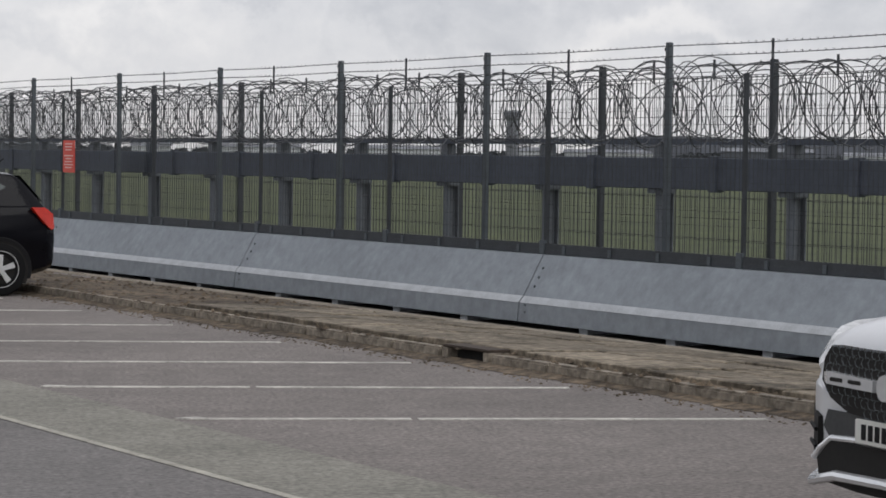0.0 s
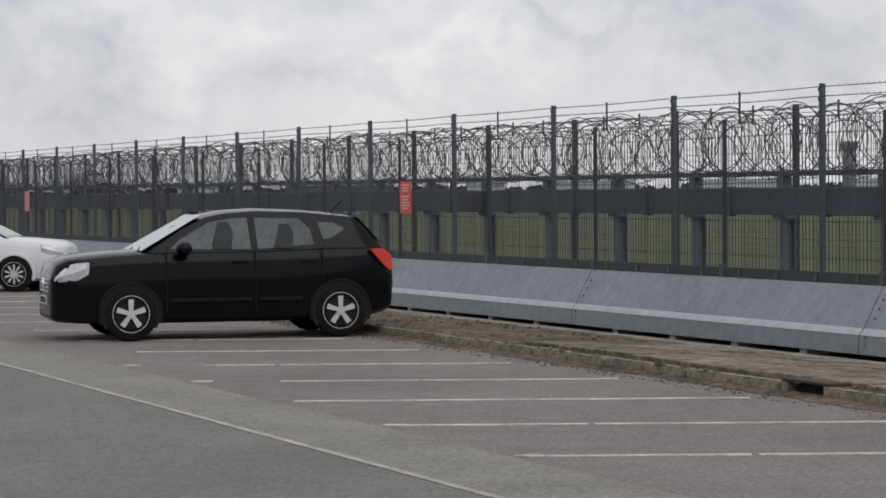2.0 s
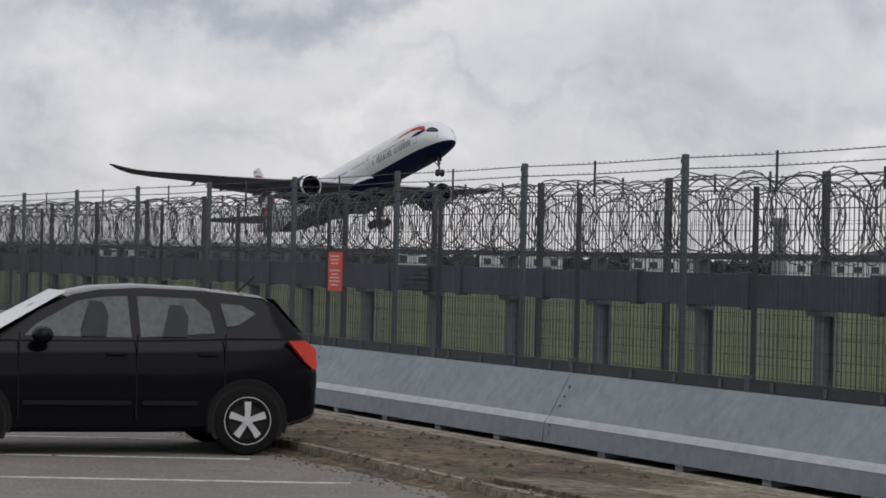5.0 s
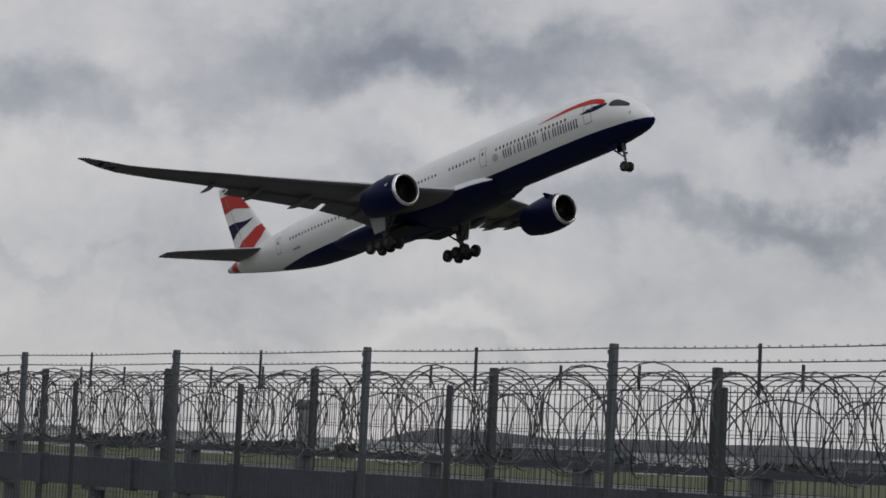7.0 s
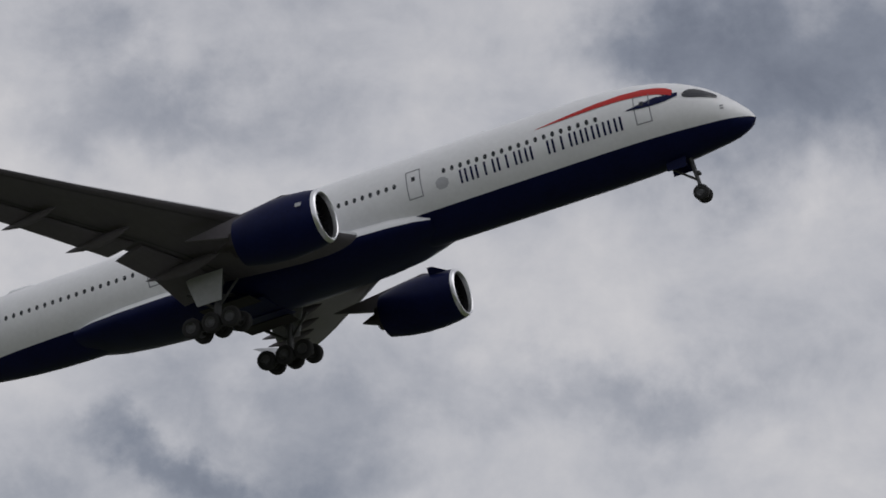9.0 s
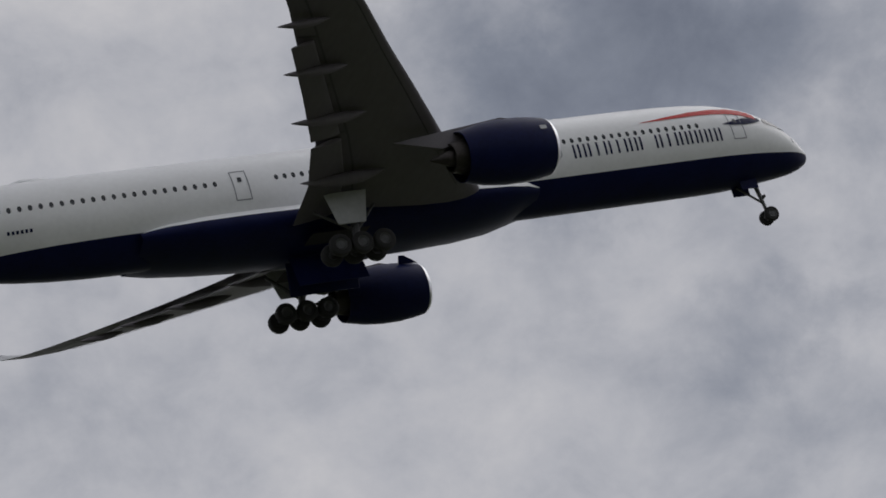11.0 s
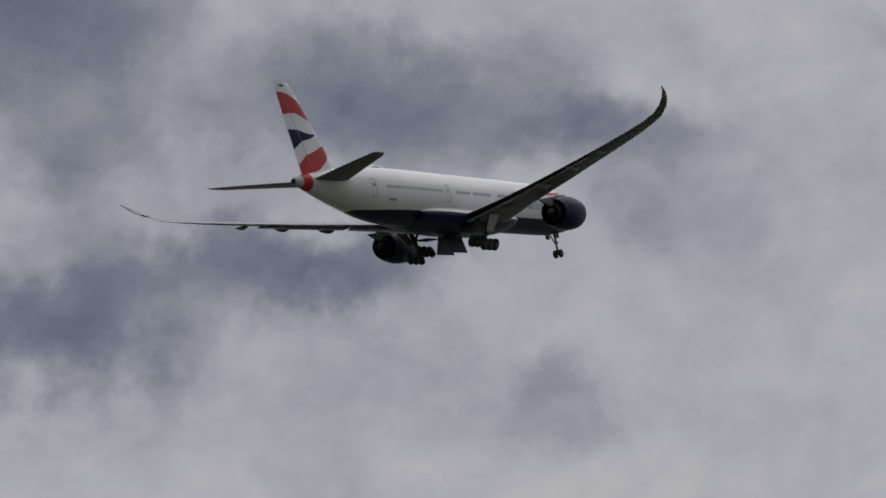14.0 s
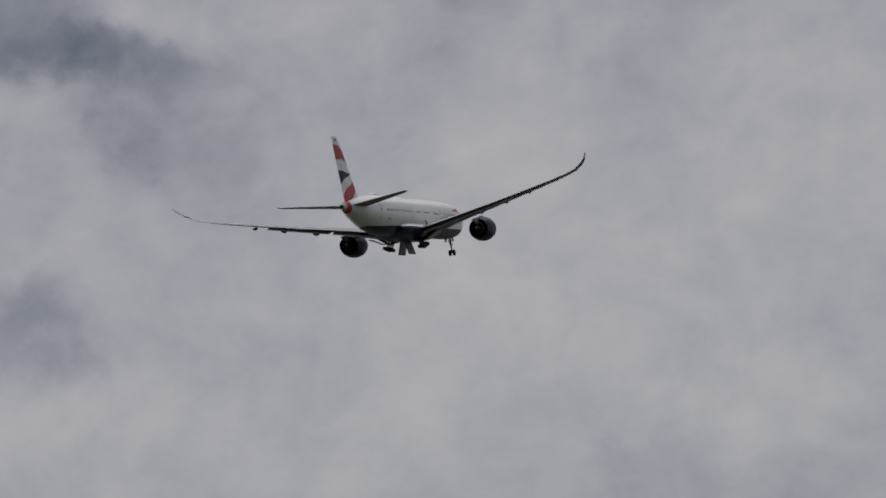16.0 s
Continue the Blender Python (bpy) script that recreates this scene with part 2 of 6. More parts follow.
# ---- materials
def material(name, color, rough=0.6, metal=0.0, vary=0.15, scale=4.0, bump=0.0, bscale=60.0, tint=None, coat=0.0, spec=None, stretch=(1, 1, 1), rnd=0.0, grain=0.0, gscale=30.0):
    """A principled surface with colour variation at two scales and a fine relief."""
    m = bpy.data.materials.new(name)
    m.use_nodes = True
    nt = m.node_tree
    N, L = nt.nodes, nt.links
    b = N["Principled BSDF"]
    b.inputs["Roughness"].default_value, b.inputs["Metallic"].default_value = rough, metal
    b.inputs["Coat Weight"].default_value = coat
    if spec is not None:
        b.inputs["Specular IOR Level"].default_value = spec
    tc = N.new("ShaderNodeTexCoord")
    mp = N.new("ShaderNodeMapping")
    mp.inputs["Scale"].default_value = stretch
    L.new(tc.outputs["Object"], mp.inputs[0])
    c1 = [max(0, c * (1 - vary)) for c in color]
    c2 = list(tint) if tint else [min(1, c * (1 + vary)) for c in color]
    n1, n2 = N.new("ShaderNodeTexNoise"), N.new("ShaderNodeTexNoise")
    for n, s, d in ((n1, scale, 4), (n2, scale * 9, 3)):
        n.inputs["Scale"].default_value, n.inputs["Detail"].default_value = s, d
        L.new(mp.outputs[0], n.inputs["Vector"])
    add = N.new("ShaderNodeMath")
    add.operation = "MULTIPLY_ADD"
    add.inputs[1].default_value = 0.45
    mul = N.new("ShaderNodeMath")
    mul.operation = "MULTIPLY"
    mul.inputs[1].default_value = 0.55
    L.new(n1.outputs["Fac"], mul.inputs[0])
    L.new(n2.outputs["Fac"], add.inputs[0])
    L.new(mul.outputs[0], add.inputs[2])
    rp = N.new("ShaderNodeValToRGB")
    e = rp.color_ramp.elements
    e[0].position, e[0].color = 0.34, (*c1, 1)
    e[1].position, e[1].color = 0.66, (*c2, 1)
    L.new(add.outputs[0], rp.inputs[0])
    col = rp.outputs[0]
    if grain:
        n4 = N.new("ShaderNodeTexNoise")
        n4.inputs["Scale"].default_value, n4.inputs["Detail"].default_value, n4.inputs["Roughness"].default_value = gscale, 4, 0.7
        L.new(mp.outputs[0], n4.inputs["Vector"])
        gr = N.new("ShaderNodeMapRange")
        gr.inputs["From Min"].default_value, gr.inputs["From Max"].default_value = 0.3, 0.7
        gr.inputs["To Min"].default_value, gr.inputs["To Max"].default_value = 1 - grain, 1 + grain
        L.new(n4.outputs["Fac"], gr.inputs["Value"])
        hg = N.new("ShaderNodeHueSaturation")
        L.new(gr.outputs[0], hg.inputs["Value"])
        L.new(col, hg.inputs["Color"])
        col = hg.outputs[0]
    if rnd:
        oi = N.new("ShaderNodeObjectInfo")
        hs = N.new("ShaderNodeHueSaturation")
        mr = N.new("ShaderNodeMapRange")
        mr.inputs["To Min"].default_value, mr.inputs["To Max"].default_value = 1 - rnd, 1 + rnd
        L.new(oi.outputs["Random"], mr.inputs["Value"])
        L.new(mr.outputs[0], hs.inputs["Value"])
        L.new(col, hs.inputs["Color"])
        col = hs.outputs[0]
    L.new(col, b.inputs["Base Color"])
    if bump:
        n3 = N.new("ShaderNodeTexNoise")
        n3.inputs["Scale"].default_value, n3.inputs["Detail"].default_value = bscale, 3
        bp = N.new("ShaderNodeBump")
        bp.inputs["Strength"].default_value, bp.inputs["Distance"].default_value = bump, 0.01
        L.new(mp.outputs[0], n3.inputs["Vector"])
        L.new(n3.outputs["Fac"], bp.inputs["Height"])
        L.new(bp.outputs[0], b.inputs["Normal"])
    return m


M_ASPHALT = material("asphalt", (0.182, 0.162, 0.150), 0.92, vary=0.2, scale=0.35, bump=0.8, bscale=45, grain=0.55, gscale=26)
M_LANE = material("lane_asphalt", (0.157, 0.147, 0.141), 0.9, vary=0.18, scale=0.5, bump=0.7, bscale=45, grain=0.5, gscale=26)
M_BAND = material("dusty_asphalt", (0.212, 0.203, 0.174), 0.95, vary=0.2, scale=0.8, bump=0.6, bscale=45, grain=0.45, gscale=24)
M_PAINT = material("worn_road_paint", (0.47, 0.45, 0.41), 0.8, vary=0.42, scale=3.0, bump=0.2, grain=0.3, gscale=14)
M_CREAM = material("worn_cream_paint", (0.36, 0.34, 0.29), 0.8, vary=0.35, scale=3.0)
M_KERB = material("kerb_concrete", (0.215, 0.178, 0.135), 0.9, grain=0.35, gscale=18, vary=0.5, scale=1.1, bump=0.5, bscale=40, tint=(0.40, 0.35, 0.28), rnd=0.12)
M_SOIL = material("soil_and_leaf_litter", (0.026, 0.020, 0.014), 1.0, vary=0.3, scale=0.7, bump=1.0, bscale=18, tint=(0.165, 0.125, 0.085), grain=0.9, gscale=9)
M_SLAB = material("dirty_paving_slab", (0.085, 0.068, 0.045), 0.95, vary=0.4, scale=1.3, bump=0.7, bscale=25, tint=(0.285, 0.24, 0.18), grain=0.6, gscale=9, rnd=0.3)
M_GALV = material("galvanised_steel", (0.265, 0.292, 0.318), 0.62, grain=0.15, gscale=6, metal=0.2, vary=0.12, scale=0.9, bump=0.06, bscale=12)
M_GALVDARK = material("weathered_galvanised_steel", (0.17, 0.184, 0.202), 0.6, metal=0.3, vary=0.2, scale=1.5)
M_LEDGE = material("worn_pale_steel_edge", (0.46, 0.48, 0.50), 0.6, metal=0.2, vary=0.16, scale=5.0)
M_POST = material("grey_steel_post", (0.100, 0.115, 0.127), 0.55, metal=0.4, vary=0.2, scale=4.0)
M_THIN = material("dark_steel_post", (0.055, 0.061, 0.068), 0.6, metal=0.3, vary=0.2, scale=4.0)
M_WIRE = material("fence_wire", (0.072, 0.076, 0.08), 0.5, metal=0.6, vary=0.1)
M_RAZOR = material("razor_wire", (0.085, 0.088, 0.094), 0.45, metal=0.7, vary=0.2)
M_RAIL = material("crash_rail_steel", (0.082, 0.094, 0.118), 0.6, metal=0.2, vary=0.2, scale=1.2, rnd=0.10)
M_RED = material("red_sign_enamel", (0.72, 0.07, 0.04), 0.45, vary=0.08)
M_PALERED = material("faded_sign_back", (0.62, 0.30, 0.30), 0.6, vary=0.08)
M_SIGNWHITE = material("sign_lettering", (0.85, 0.55, 0.5), 0.5, vary=0.05)
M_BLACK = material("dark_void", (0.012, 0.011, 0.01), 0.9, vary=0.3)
M_GRASS = material("grass_field", (0.056, 0.074, 0.024), 1.0, vary=0.25, scale=0.05, bump=0.6, bscale=9, tint=(0.075, 0.088, 0.030), stretch=(1, 1, 1), grain=0.35, gscale=1.6)
M_RUNWAY = material("runway_concrete", (0.13, 0.132, 0.132), 0.9, vary=0.1, scale=0.05)
# Blue-grey distance haze is mixed into both of these base colours.
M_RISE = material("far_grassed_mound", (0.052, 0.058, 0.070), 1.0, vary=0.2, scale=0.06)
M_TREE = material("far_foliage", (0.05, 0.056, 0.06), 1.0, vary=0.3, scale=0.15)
M_FARWALL = material("far_cladding", (0.62, 0.64, 0.66), 0.6, vary=0.1, scale=0.05)
M_FARDARK = material("far_dark_cladding", (0.11, 0.12, 0.14), 0.7, vary=0.15, scale=0.05)
M_FARROOF = material("far_roof", (0.20, 0.21, 0.23), 0.7, vary=0.1, scale=0.05)
M_FARGLASS = material("far_glazing", (0.05, 0.06, 0.07), 0.2, vary=0.1)
M_CONC = material("tower_concrete", (0.20, 0.21, 0.23), 0.8, vary=0.12, scale=0.3)


# ---- mesh helpers
def link_bm(name, bm, mat, smooth=False):
    me = bpy.data.meshes.new(name)
    bmesh.ops.recalc_face_normals(bm, faces=bm.faces)
    bm.to_mesh(me)
    bm.free()
    for mm in (mat if isinstance(mat, (list, tuple)) else [mat]):
        me.materials.append(mm)
    if smooth:
        me.polygons.foreach_set("use_smooth", [True] * len(me.polygons))
        me.set_sharp_from_angle(angle=radians(38))
    return new(name, me)


def part(name, bm, mat, parent, label="", smooth=False, m=None):
    ob = link_bm(name, bm, mat, smooth)
    ob.parent = parent
    if m is not None:
        ob.matrix_local = m
    if label:
        ob["label"] = label
    return ob


def part_copy(ob, parent, m):
    c = new(ob.name.split(".")[0], ob.data)
    c.parent = parent
    c.matrix_local = m
    if "label" in ob:
        c["label"] = ob["label"]
    return c


def empty(name, m, label, category, group="", kind=""):
    e = new(name)
    e.empty_display_size = 0.3
    e.matrix_world = m
    return tagged(e, label, category, group, kind)


def box(bm, x0, x1, y0, y1, z0, z1, bevel=0.0):
    vs = [bm.verts.new((x, y, z)) for x in (x0, x1) for y in (y0, y1) for z in (z0, z1)]
    fs = []
    for q in ((0, 1, 3, 2), (4, 6, 7, 5), (0, 4, 5, 1), (2, 3, 7, 6), (0, 2, 6, 4), (1, 5, 7, 3)):
        fs.append(bm.faces.new([vs[i] for i in q]))
    if bevel:
        es = list({e for f in fs for e in f.edges})
        bmesh.ops.bevel(bm, geom=es, offset=bevel, segments=2, affect="EDGES")
    return vs


def tube(bm, pts, r, sides=6, cap=True):
    """A round bar along points; r is one radius or one a point."""
    pts = [Vector(p) for p in pts]
    rings = []
    for i, p in enumerate(pts):
        d = (pts[min(i + 1, len(pts) - 1)] - pts[max(i - 1, 0)]).normalized()
        u = d.cross(Vector((0, 0, 1)) if abs(d.z) < 0.9 else Vector((1, 0, 0))).normalized()
        v = d.cross(u)
        rr = r[i] if isinstance(r, (list, tuple)) else r
        rings.append([bm.verts.new(p + (u * math.cos(k * math.tau / sides) + v * math.sin(k * math.tau / sides)) * rr) for k in range(sides)])
    for a, b in zip(rings, rings[1:]):
        for k in range(sides):
            bm.faces.new((a[k], a[(k + 1) % sides], b[(k + 1) % sides], b[k]))
    if cap:
        bm.faces.new(rings[0])
        bm.faces.new(rings[-1][::-1])


def loft(bm, rings, close=True, caps=True):
    vs = [[bm.verts.new(p) for p in r] for r in rings]
    n = len(rings[0])
    for a, b in zip(vs, vs[1:]):
        for k in range(n if close else n - 1):
            bm.faces.new((a[k], a[(k + 1) % n], b[(k + 1) % n], b[k]))
    if caps and close:
        bm.faces.new(vs[0])
        bm.faces.new(vs[-1][::-1])
    return vs


# ---- the plan: the barrier and its fences run along one line, 21.5 degrees off the first view
TH = radians(21.5)
ALONG = Vector((-math.sin(TH), math.cos(TH), 0))   # away along the fence
ACROSS = Vector((math.cos(TH), math.sin(TH), 0))   # from the car park towards the runway


def at(s, d, z=0.0):
    """The place s metres along the fence and d metres across from the first camera."""
    return ALONG * s + ACROSS * d + Vector((0, 0, z))


def fence_pose(s, d, z=0.0):
    """Local x runs towards smaller s, local y across to the runway."""
    p = at(s, d, z)
    return pose(p.x, p.y, p.z, 0, 0, -68.5)


S0, S1 = -12.0, 128.0


def strip(name, mat, d0, d1, z, s0=S0, s1=S1, label="", category="", kind="structure", thick=0.0, steps=1):
    bm = bmesh.new()
    rows = []
    for i in range(steps + 1):
        s = s0 + (s1 - s0) * i / steps
        rows.append([bm.verts.new(at(s, f(s) if callable(f) else f, z)) for f in (d0, d1)])
    for a, b in zip(rows, rows[1:]):
        bm.faces.new((a[0], a[1], b[1], b[0]))
    if thick:
        r = bmesh.ops.extrude_face_region(bm, geom=list(bm.faces))
        bmesh.ops.translate(bm, verts=[v for v in r["geom"] if isinstance(v, bmesh.types.BMVert)], vec=(0, 0, -thick))
    return tagged(link_bm(name, bm, mat), label, category, "", kind)


def build_ground():
    bm = bmesh.new()
    R = 4200
    vs = [bm.verts.new((math.cos(k * math.tau / 64) * R, math.sin(k * math.tau / 64) * R, -0.06)) for k in range(64)]
    bm.faces.new(vs)
    tagged(link_bm("ground", bm, M_GRASS), "flat mown grass field of the airfield reaching the horizon", "grass", "", "structure")
    # the car park
    bm = bmesh.new()
    c = [at(-60, -30, 0), at(-60, 13.9, 0), at(170, 13.9, 0), at(170, -30, 0)]
    bm.faces.new([bm.verts.new(p) for p in c])
    r = bmesh.ops.extrude_face_region(bm, geom=list(bm.faces))
    bmesh.ops.translate(bm, verts=[v for v in r["geom"] if isinstance(v, bmesh.types.BMVert)], vec=(0, 0, -0.3))
    tagged(link_bm("pavement", bm, M_ASPHALT), "grey worn asphalt surface of the car park", "asphalt", "", "structure")
    strip("road", M_LANE, -6.0, 5.88, 0.004, -60, 170, "darker smooth asphalt driving lane through the car park", "road")
    strip("pavement_dust_band", M_BAND, 5.90, 6.9, 0.004, -60, 170, "pale greenish dusty band of asphalt beside the lane", "asphalt", steps=1)
    strip("road_edge_line", M_CREAM, 5.855, 5.925, 0.008, -60, 170, "faded cream painted line along the lane", "road marking")
    # an unseen plain wall added behind the camera to darken reflections in the cars
    bm = bmesh.new()
    lo = [at(sv, dv, 0) for sv, dv in ((-60, -30), (-60, -30.3), (170, -30.3), (170, -30))]
    loft(bm, [lo, [p + Vector((0, 0, 6.5)) for p in lo]])
    tagged(link_bm("wall_back", bm, M_CONC), "plain grey wall added behind the camera to darken reflections", "wall", "", "structure")
    strip("runway", M_RUNWAY, 120, 170, -0.05, -1500, 1600, "long pale concrete runway across the grass", "runway")


def kerb_d(s):
    return 11.22 + 0.02 * (min(max(s, 10.0), 38.0) - 19.0)


def build_bays():
    # painted bay lines run square to the first view
    for i in range(0, 22):
        y = 28.96 + 2.37 * (i - 5)
        left = (7.75 - math.sin(TH) * y) / math.cos(TH)
        right = (10.75 - math.sin(TH) * y) / math.cos(TH)
        if i in (0, 1, 2):
            left -= 0.7
        bm = bmesh.new()
        rnd = random.Random(i)
        x = left
        while x < right:  # worn gaps in the paint
            w = rnd.uniform(0.5, 1.6)
            e = min(x + w, right)
            h = 0.046 + rnd.uniform(-0.006, 0.006)
            box(bm, x, e, y - h, y + h, 0.0, 0.006)
            x = e + rnd.choice((0.0, 0.0, 0.008, 0.05 if x < left + 0.8 else 0.0))
        ob = link_bm("bay_line", bm, M_PAINT)
        tagged(ob, "worn white painted parking bay line on asphalt", "road marking", "parking bay lines", "structure")
    # the worn end marks of the bays beside the dusty band
    for i in (0, 1, 3, 4):
        y = 28.96 + 2.37 * (i - 5)
        p = Vector(((7.05 - math.sin(TH) * y) / math.cos(TH), y, 0))
        bm = bmesh.new()
        rnd = random.Random(i + 50)
        pts = []
        for k in range(9):
            a = k * math.tau / 9
            rr = rnd.uniform(0.05, 0.10)
            pts.append((p.x + math.cos(a) * rr * 1.4, p.y + math.sin(a) * rr))
        vs = [bm.verts.new((a, b, 0.010)) for a, b in pts] + [bm.verts.new((a, b, 0.001)) for a, b in pts]
        bm.faces.new(vs[:9])
        for k in range(9):
            bm.faces.new((vs[k], vs[(k + 1) % 9], vs[9 + (k + 1) % 9], vs[9 + k]))
        tagged(link_bm("paint_mark", bm, M_PAINT), "chipped remnant of a white bay end mark", "road marking", "bay end marks", "structure")


def build_verge():
    # raised strip of soil behind the kerb
    bm = bmesh.new()
    rnd = random.Random(4)
    rows = []
    n, m = 260, 9
    for i in range(n + 1):
        s = S0 + (S1 - S0) * i / n
        k = kerb_d(s) + 0.14
        rows.append([bm.verts.new(at(s, k + (14.36 - k) * j / m, 0.11 - 0.145 * (j / m) ** 1.5 + 0.035 * noise.noise((s * 0.9, j * 0.5, 0)) + (0.015 * noise.noise((s * 4, j * 1.7, 3)))
                                     - (0.02 if j in (0, m) else 0))) for j in range(m + 1)])
    for a, b in zip(rows, rows[1:]):
        for j in range(m):
            bm.faces.new((a[j], a[j + 1], b[j + 1], b[j]))
    tagged(link_bm("verge", bm, M_SOIL, True), "strip of bare soil and leaf litter behind the kerb", "soil", "", "structure")
    # earth washed out over the asphalt in front of the kerb
    bm = bmesh.new()
    rows = []
    for i in range(541):
        s = 8 + i * 0.1
        k = kerb_d(s)
        reach = 0.10 + 0.16 * (0.5 + 0.5 * noise.noise((s * 0.35, 7, 0))) + 0.10 * noise.noise((s * 1.7, 2, 0)) + 0.05 * noise.noise((s * 6, 5, 0))
        rows.append([bm.verts.new(at(s, k - max(0.03, reach), 0.0045)), bm.verts.new(at(s, k - 0.5 * max(0.03, reach), 0.012 + 0.008 * noise.noise((s * 5, 1, 1)))), bm.verts.new(at(s, k + 0.03, 0.035))])
    for a, b in zip(rows, rows[1:]):
        for j in range(2):
            bm.faces.new((a[j], a[j + 1], b[j + 1], b[j]))
    tagged(link_bm("verge_washed_earth", bm, M_SOIL, True), "thin ragged spill of dark earth along the kerb foot", "soil", "", "structure")
    # litter: stones and leaf crumbs spilling over the kerb
    V, Fc = [], []
    for i in range(6500):
        s = rnd.uniform(8, 62)
        k = kerb_d(s)
        d = rnd.choice((rnd.uniform(k - 0.45, k - 0.02), rnd.uniform(k + 0.15, 13.85), rnd.gauss(k - 0.08, 0.08)))
        z = 0.0 if d < k else 0.11 - 0.145 * max(0.0, (d - k - 0.14) / (14.22 - k)) ** 1.5
        r = rnd.uniform(0.005, 0.018) if d < k else rnd.uniform(0.008, 0.035)
        p, a0 = at(s, d, z), rnd.uniform(0, 6)
        b = len(V)
        for q in range(4):
            a = a0 + q * math.tau / 4
            V.append((p.x + math.cos(a) * r * 1.3, p.y + math.sin(a) * r * 1.3, z))
        V.append((p.x, p.y, z + r * rnd.uniform(0.5, 1.1)))
        Fc += [(b + q, b + (q + 1) % 4, b + 4) for q in range(4)]
    me = bpy.data.meshes.new("litter")
    me.from_pydata(V, [], Fc)
    me.materials.append(M_SOIL)
    tagged(new("litter", me), "scattered small stones and dry leaf crumbs along the kerb", "litter", "", "stuff")


def build_kerbs():
    bm = bmesh.new()
    box(bm, -0.455, 0.455, 0, 0.13, -0.02, 0.105, 0.018)
    first = None
    holder = empty("kerb", fence_pose(0, 0), "weathered brown-grey concrete kerb edging the verge", "kerb", "", "structure")
    s = 9.0
    inv = holder.matrix_world.inverted()
    while s < 80:
        ang = math.degrees(math.atan(0.02)) if 10 < s < 38 else 0
        if not 18.9 < s < 19.4:
            p = at(s, kerb_d(s))
            m = inv @ pose(p.x, p.y, noise.noise((s, 0, 0)) * 0.008, 0, noise.noise((0, s, 0)) * 0.6, -68.5 - ang)
            if first is None:
                first = part("kerb_stone", bm, M_KERB, holder, "", False, m)
            else:
                part_copy(first, holder, m)
        s += 0.92
    # rear edging under the barrier
    bm = bmesh.new()
    box(bm, -0.60, 0.60, 0, 0.14, -0.08, 0.004, 0.01)
    holder = empty("kerb_rear", fence_pose(0, 0), "tan concrete edging along the foot of the barrier", "kerb", "", "structure")
    inv, first, s = holder.matrix_world.inverted(), None, 9.0
    while s < 80:
        p = at(s, 13.93)
        m = inv @ pose(p.x, p.y, noise.noise((s, 9, 0)) * 0.012, 0, noise.noise((9, s, 0)) * 0.4, -68.5)
        if first is None:
            first = part("edging_stone", bm, M_KERB, holder, "", False, m)
        else:
            part_copy(first, holder, m)
        s += 1.21
    # sunken paving slabs between kerb and edging
    holder = empty("pavement_slabs", fence_pose(0, 0), "worn brown-grey paving slabs sunk in the verge", "paving", "", "structure")
    inv = holder.matrix_world.inverted()
    rnd = random.Random(12)
    for i in range(17):
        for j in range(3):
            s0 = 10.2 + i * 0.92
            k = kerb_d(s0) + 0.20
            f0, f1 = j / 3 + 0.012, (j + 1) / 3 - 0.012
            lift = rnd.uniform(0.012, 0.03)
            top = []
            for s, f in ((s0, f0), (s0 + 0.885, f0), (s0 + 0.885, f1), (s0, f1)):
                top.append(inv @ at(s, k + (13.86 - k) * f, 0.120 - 0.115 * f ** 1.5 + lift + rnd.uniform(-0.006, 0.006)))
            bm = bmesh.new()
            loft(bm, [[p - Vector((0, 0, 0.09)) for p in top], [p - Vector((0, 0, 0.008)) for p in top], [p + ((top[0] + top[2]) / 2 - p) * 0.025 for p in top]])
            part("paving_slab", bm, M_SLAB, holder)
    # gully mouth in the kerb
    g = empty("kerb_drain", fence_pose(19.12, kerb_d(19.12)), "dark rusty kerb inlet drain set into the kerb", "drain")
    bm = bmesh.new()
    box(bm, -0.40, 0.40, 0.0, 0.45, 0.115, 0.14, 0.008)
    part("drain_cover", bm, material("rusty_iron", (0.06, 0.045, 0.035), 0.9, vary=0.4, scale=8), g)
    bm = bmesh.new()
    box(bm, -0.30, 0.30, 0.10, 0.45, -0.02, 0.113)
    part("drain_opening", bm, M_BLACK, g)
    for x in (-0.40, 0.31):
        bm = bmesh.new()
        box(bm, x, x + 0.09, 0.0, 0.45, -0.02, 0.113)
        part("drain_cheek", bm, M_KERB, g)


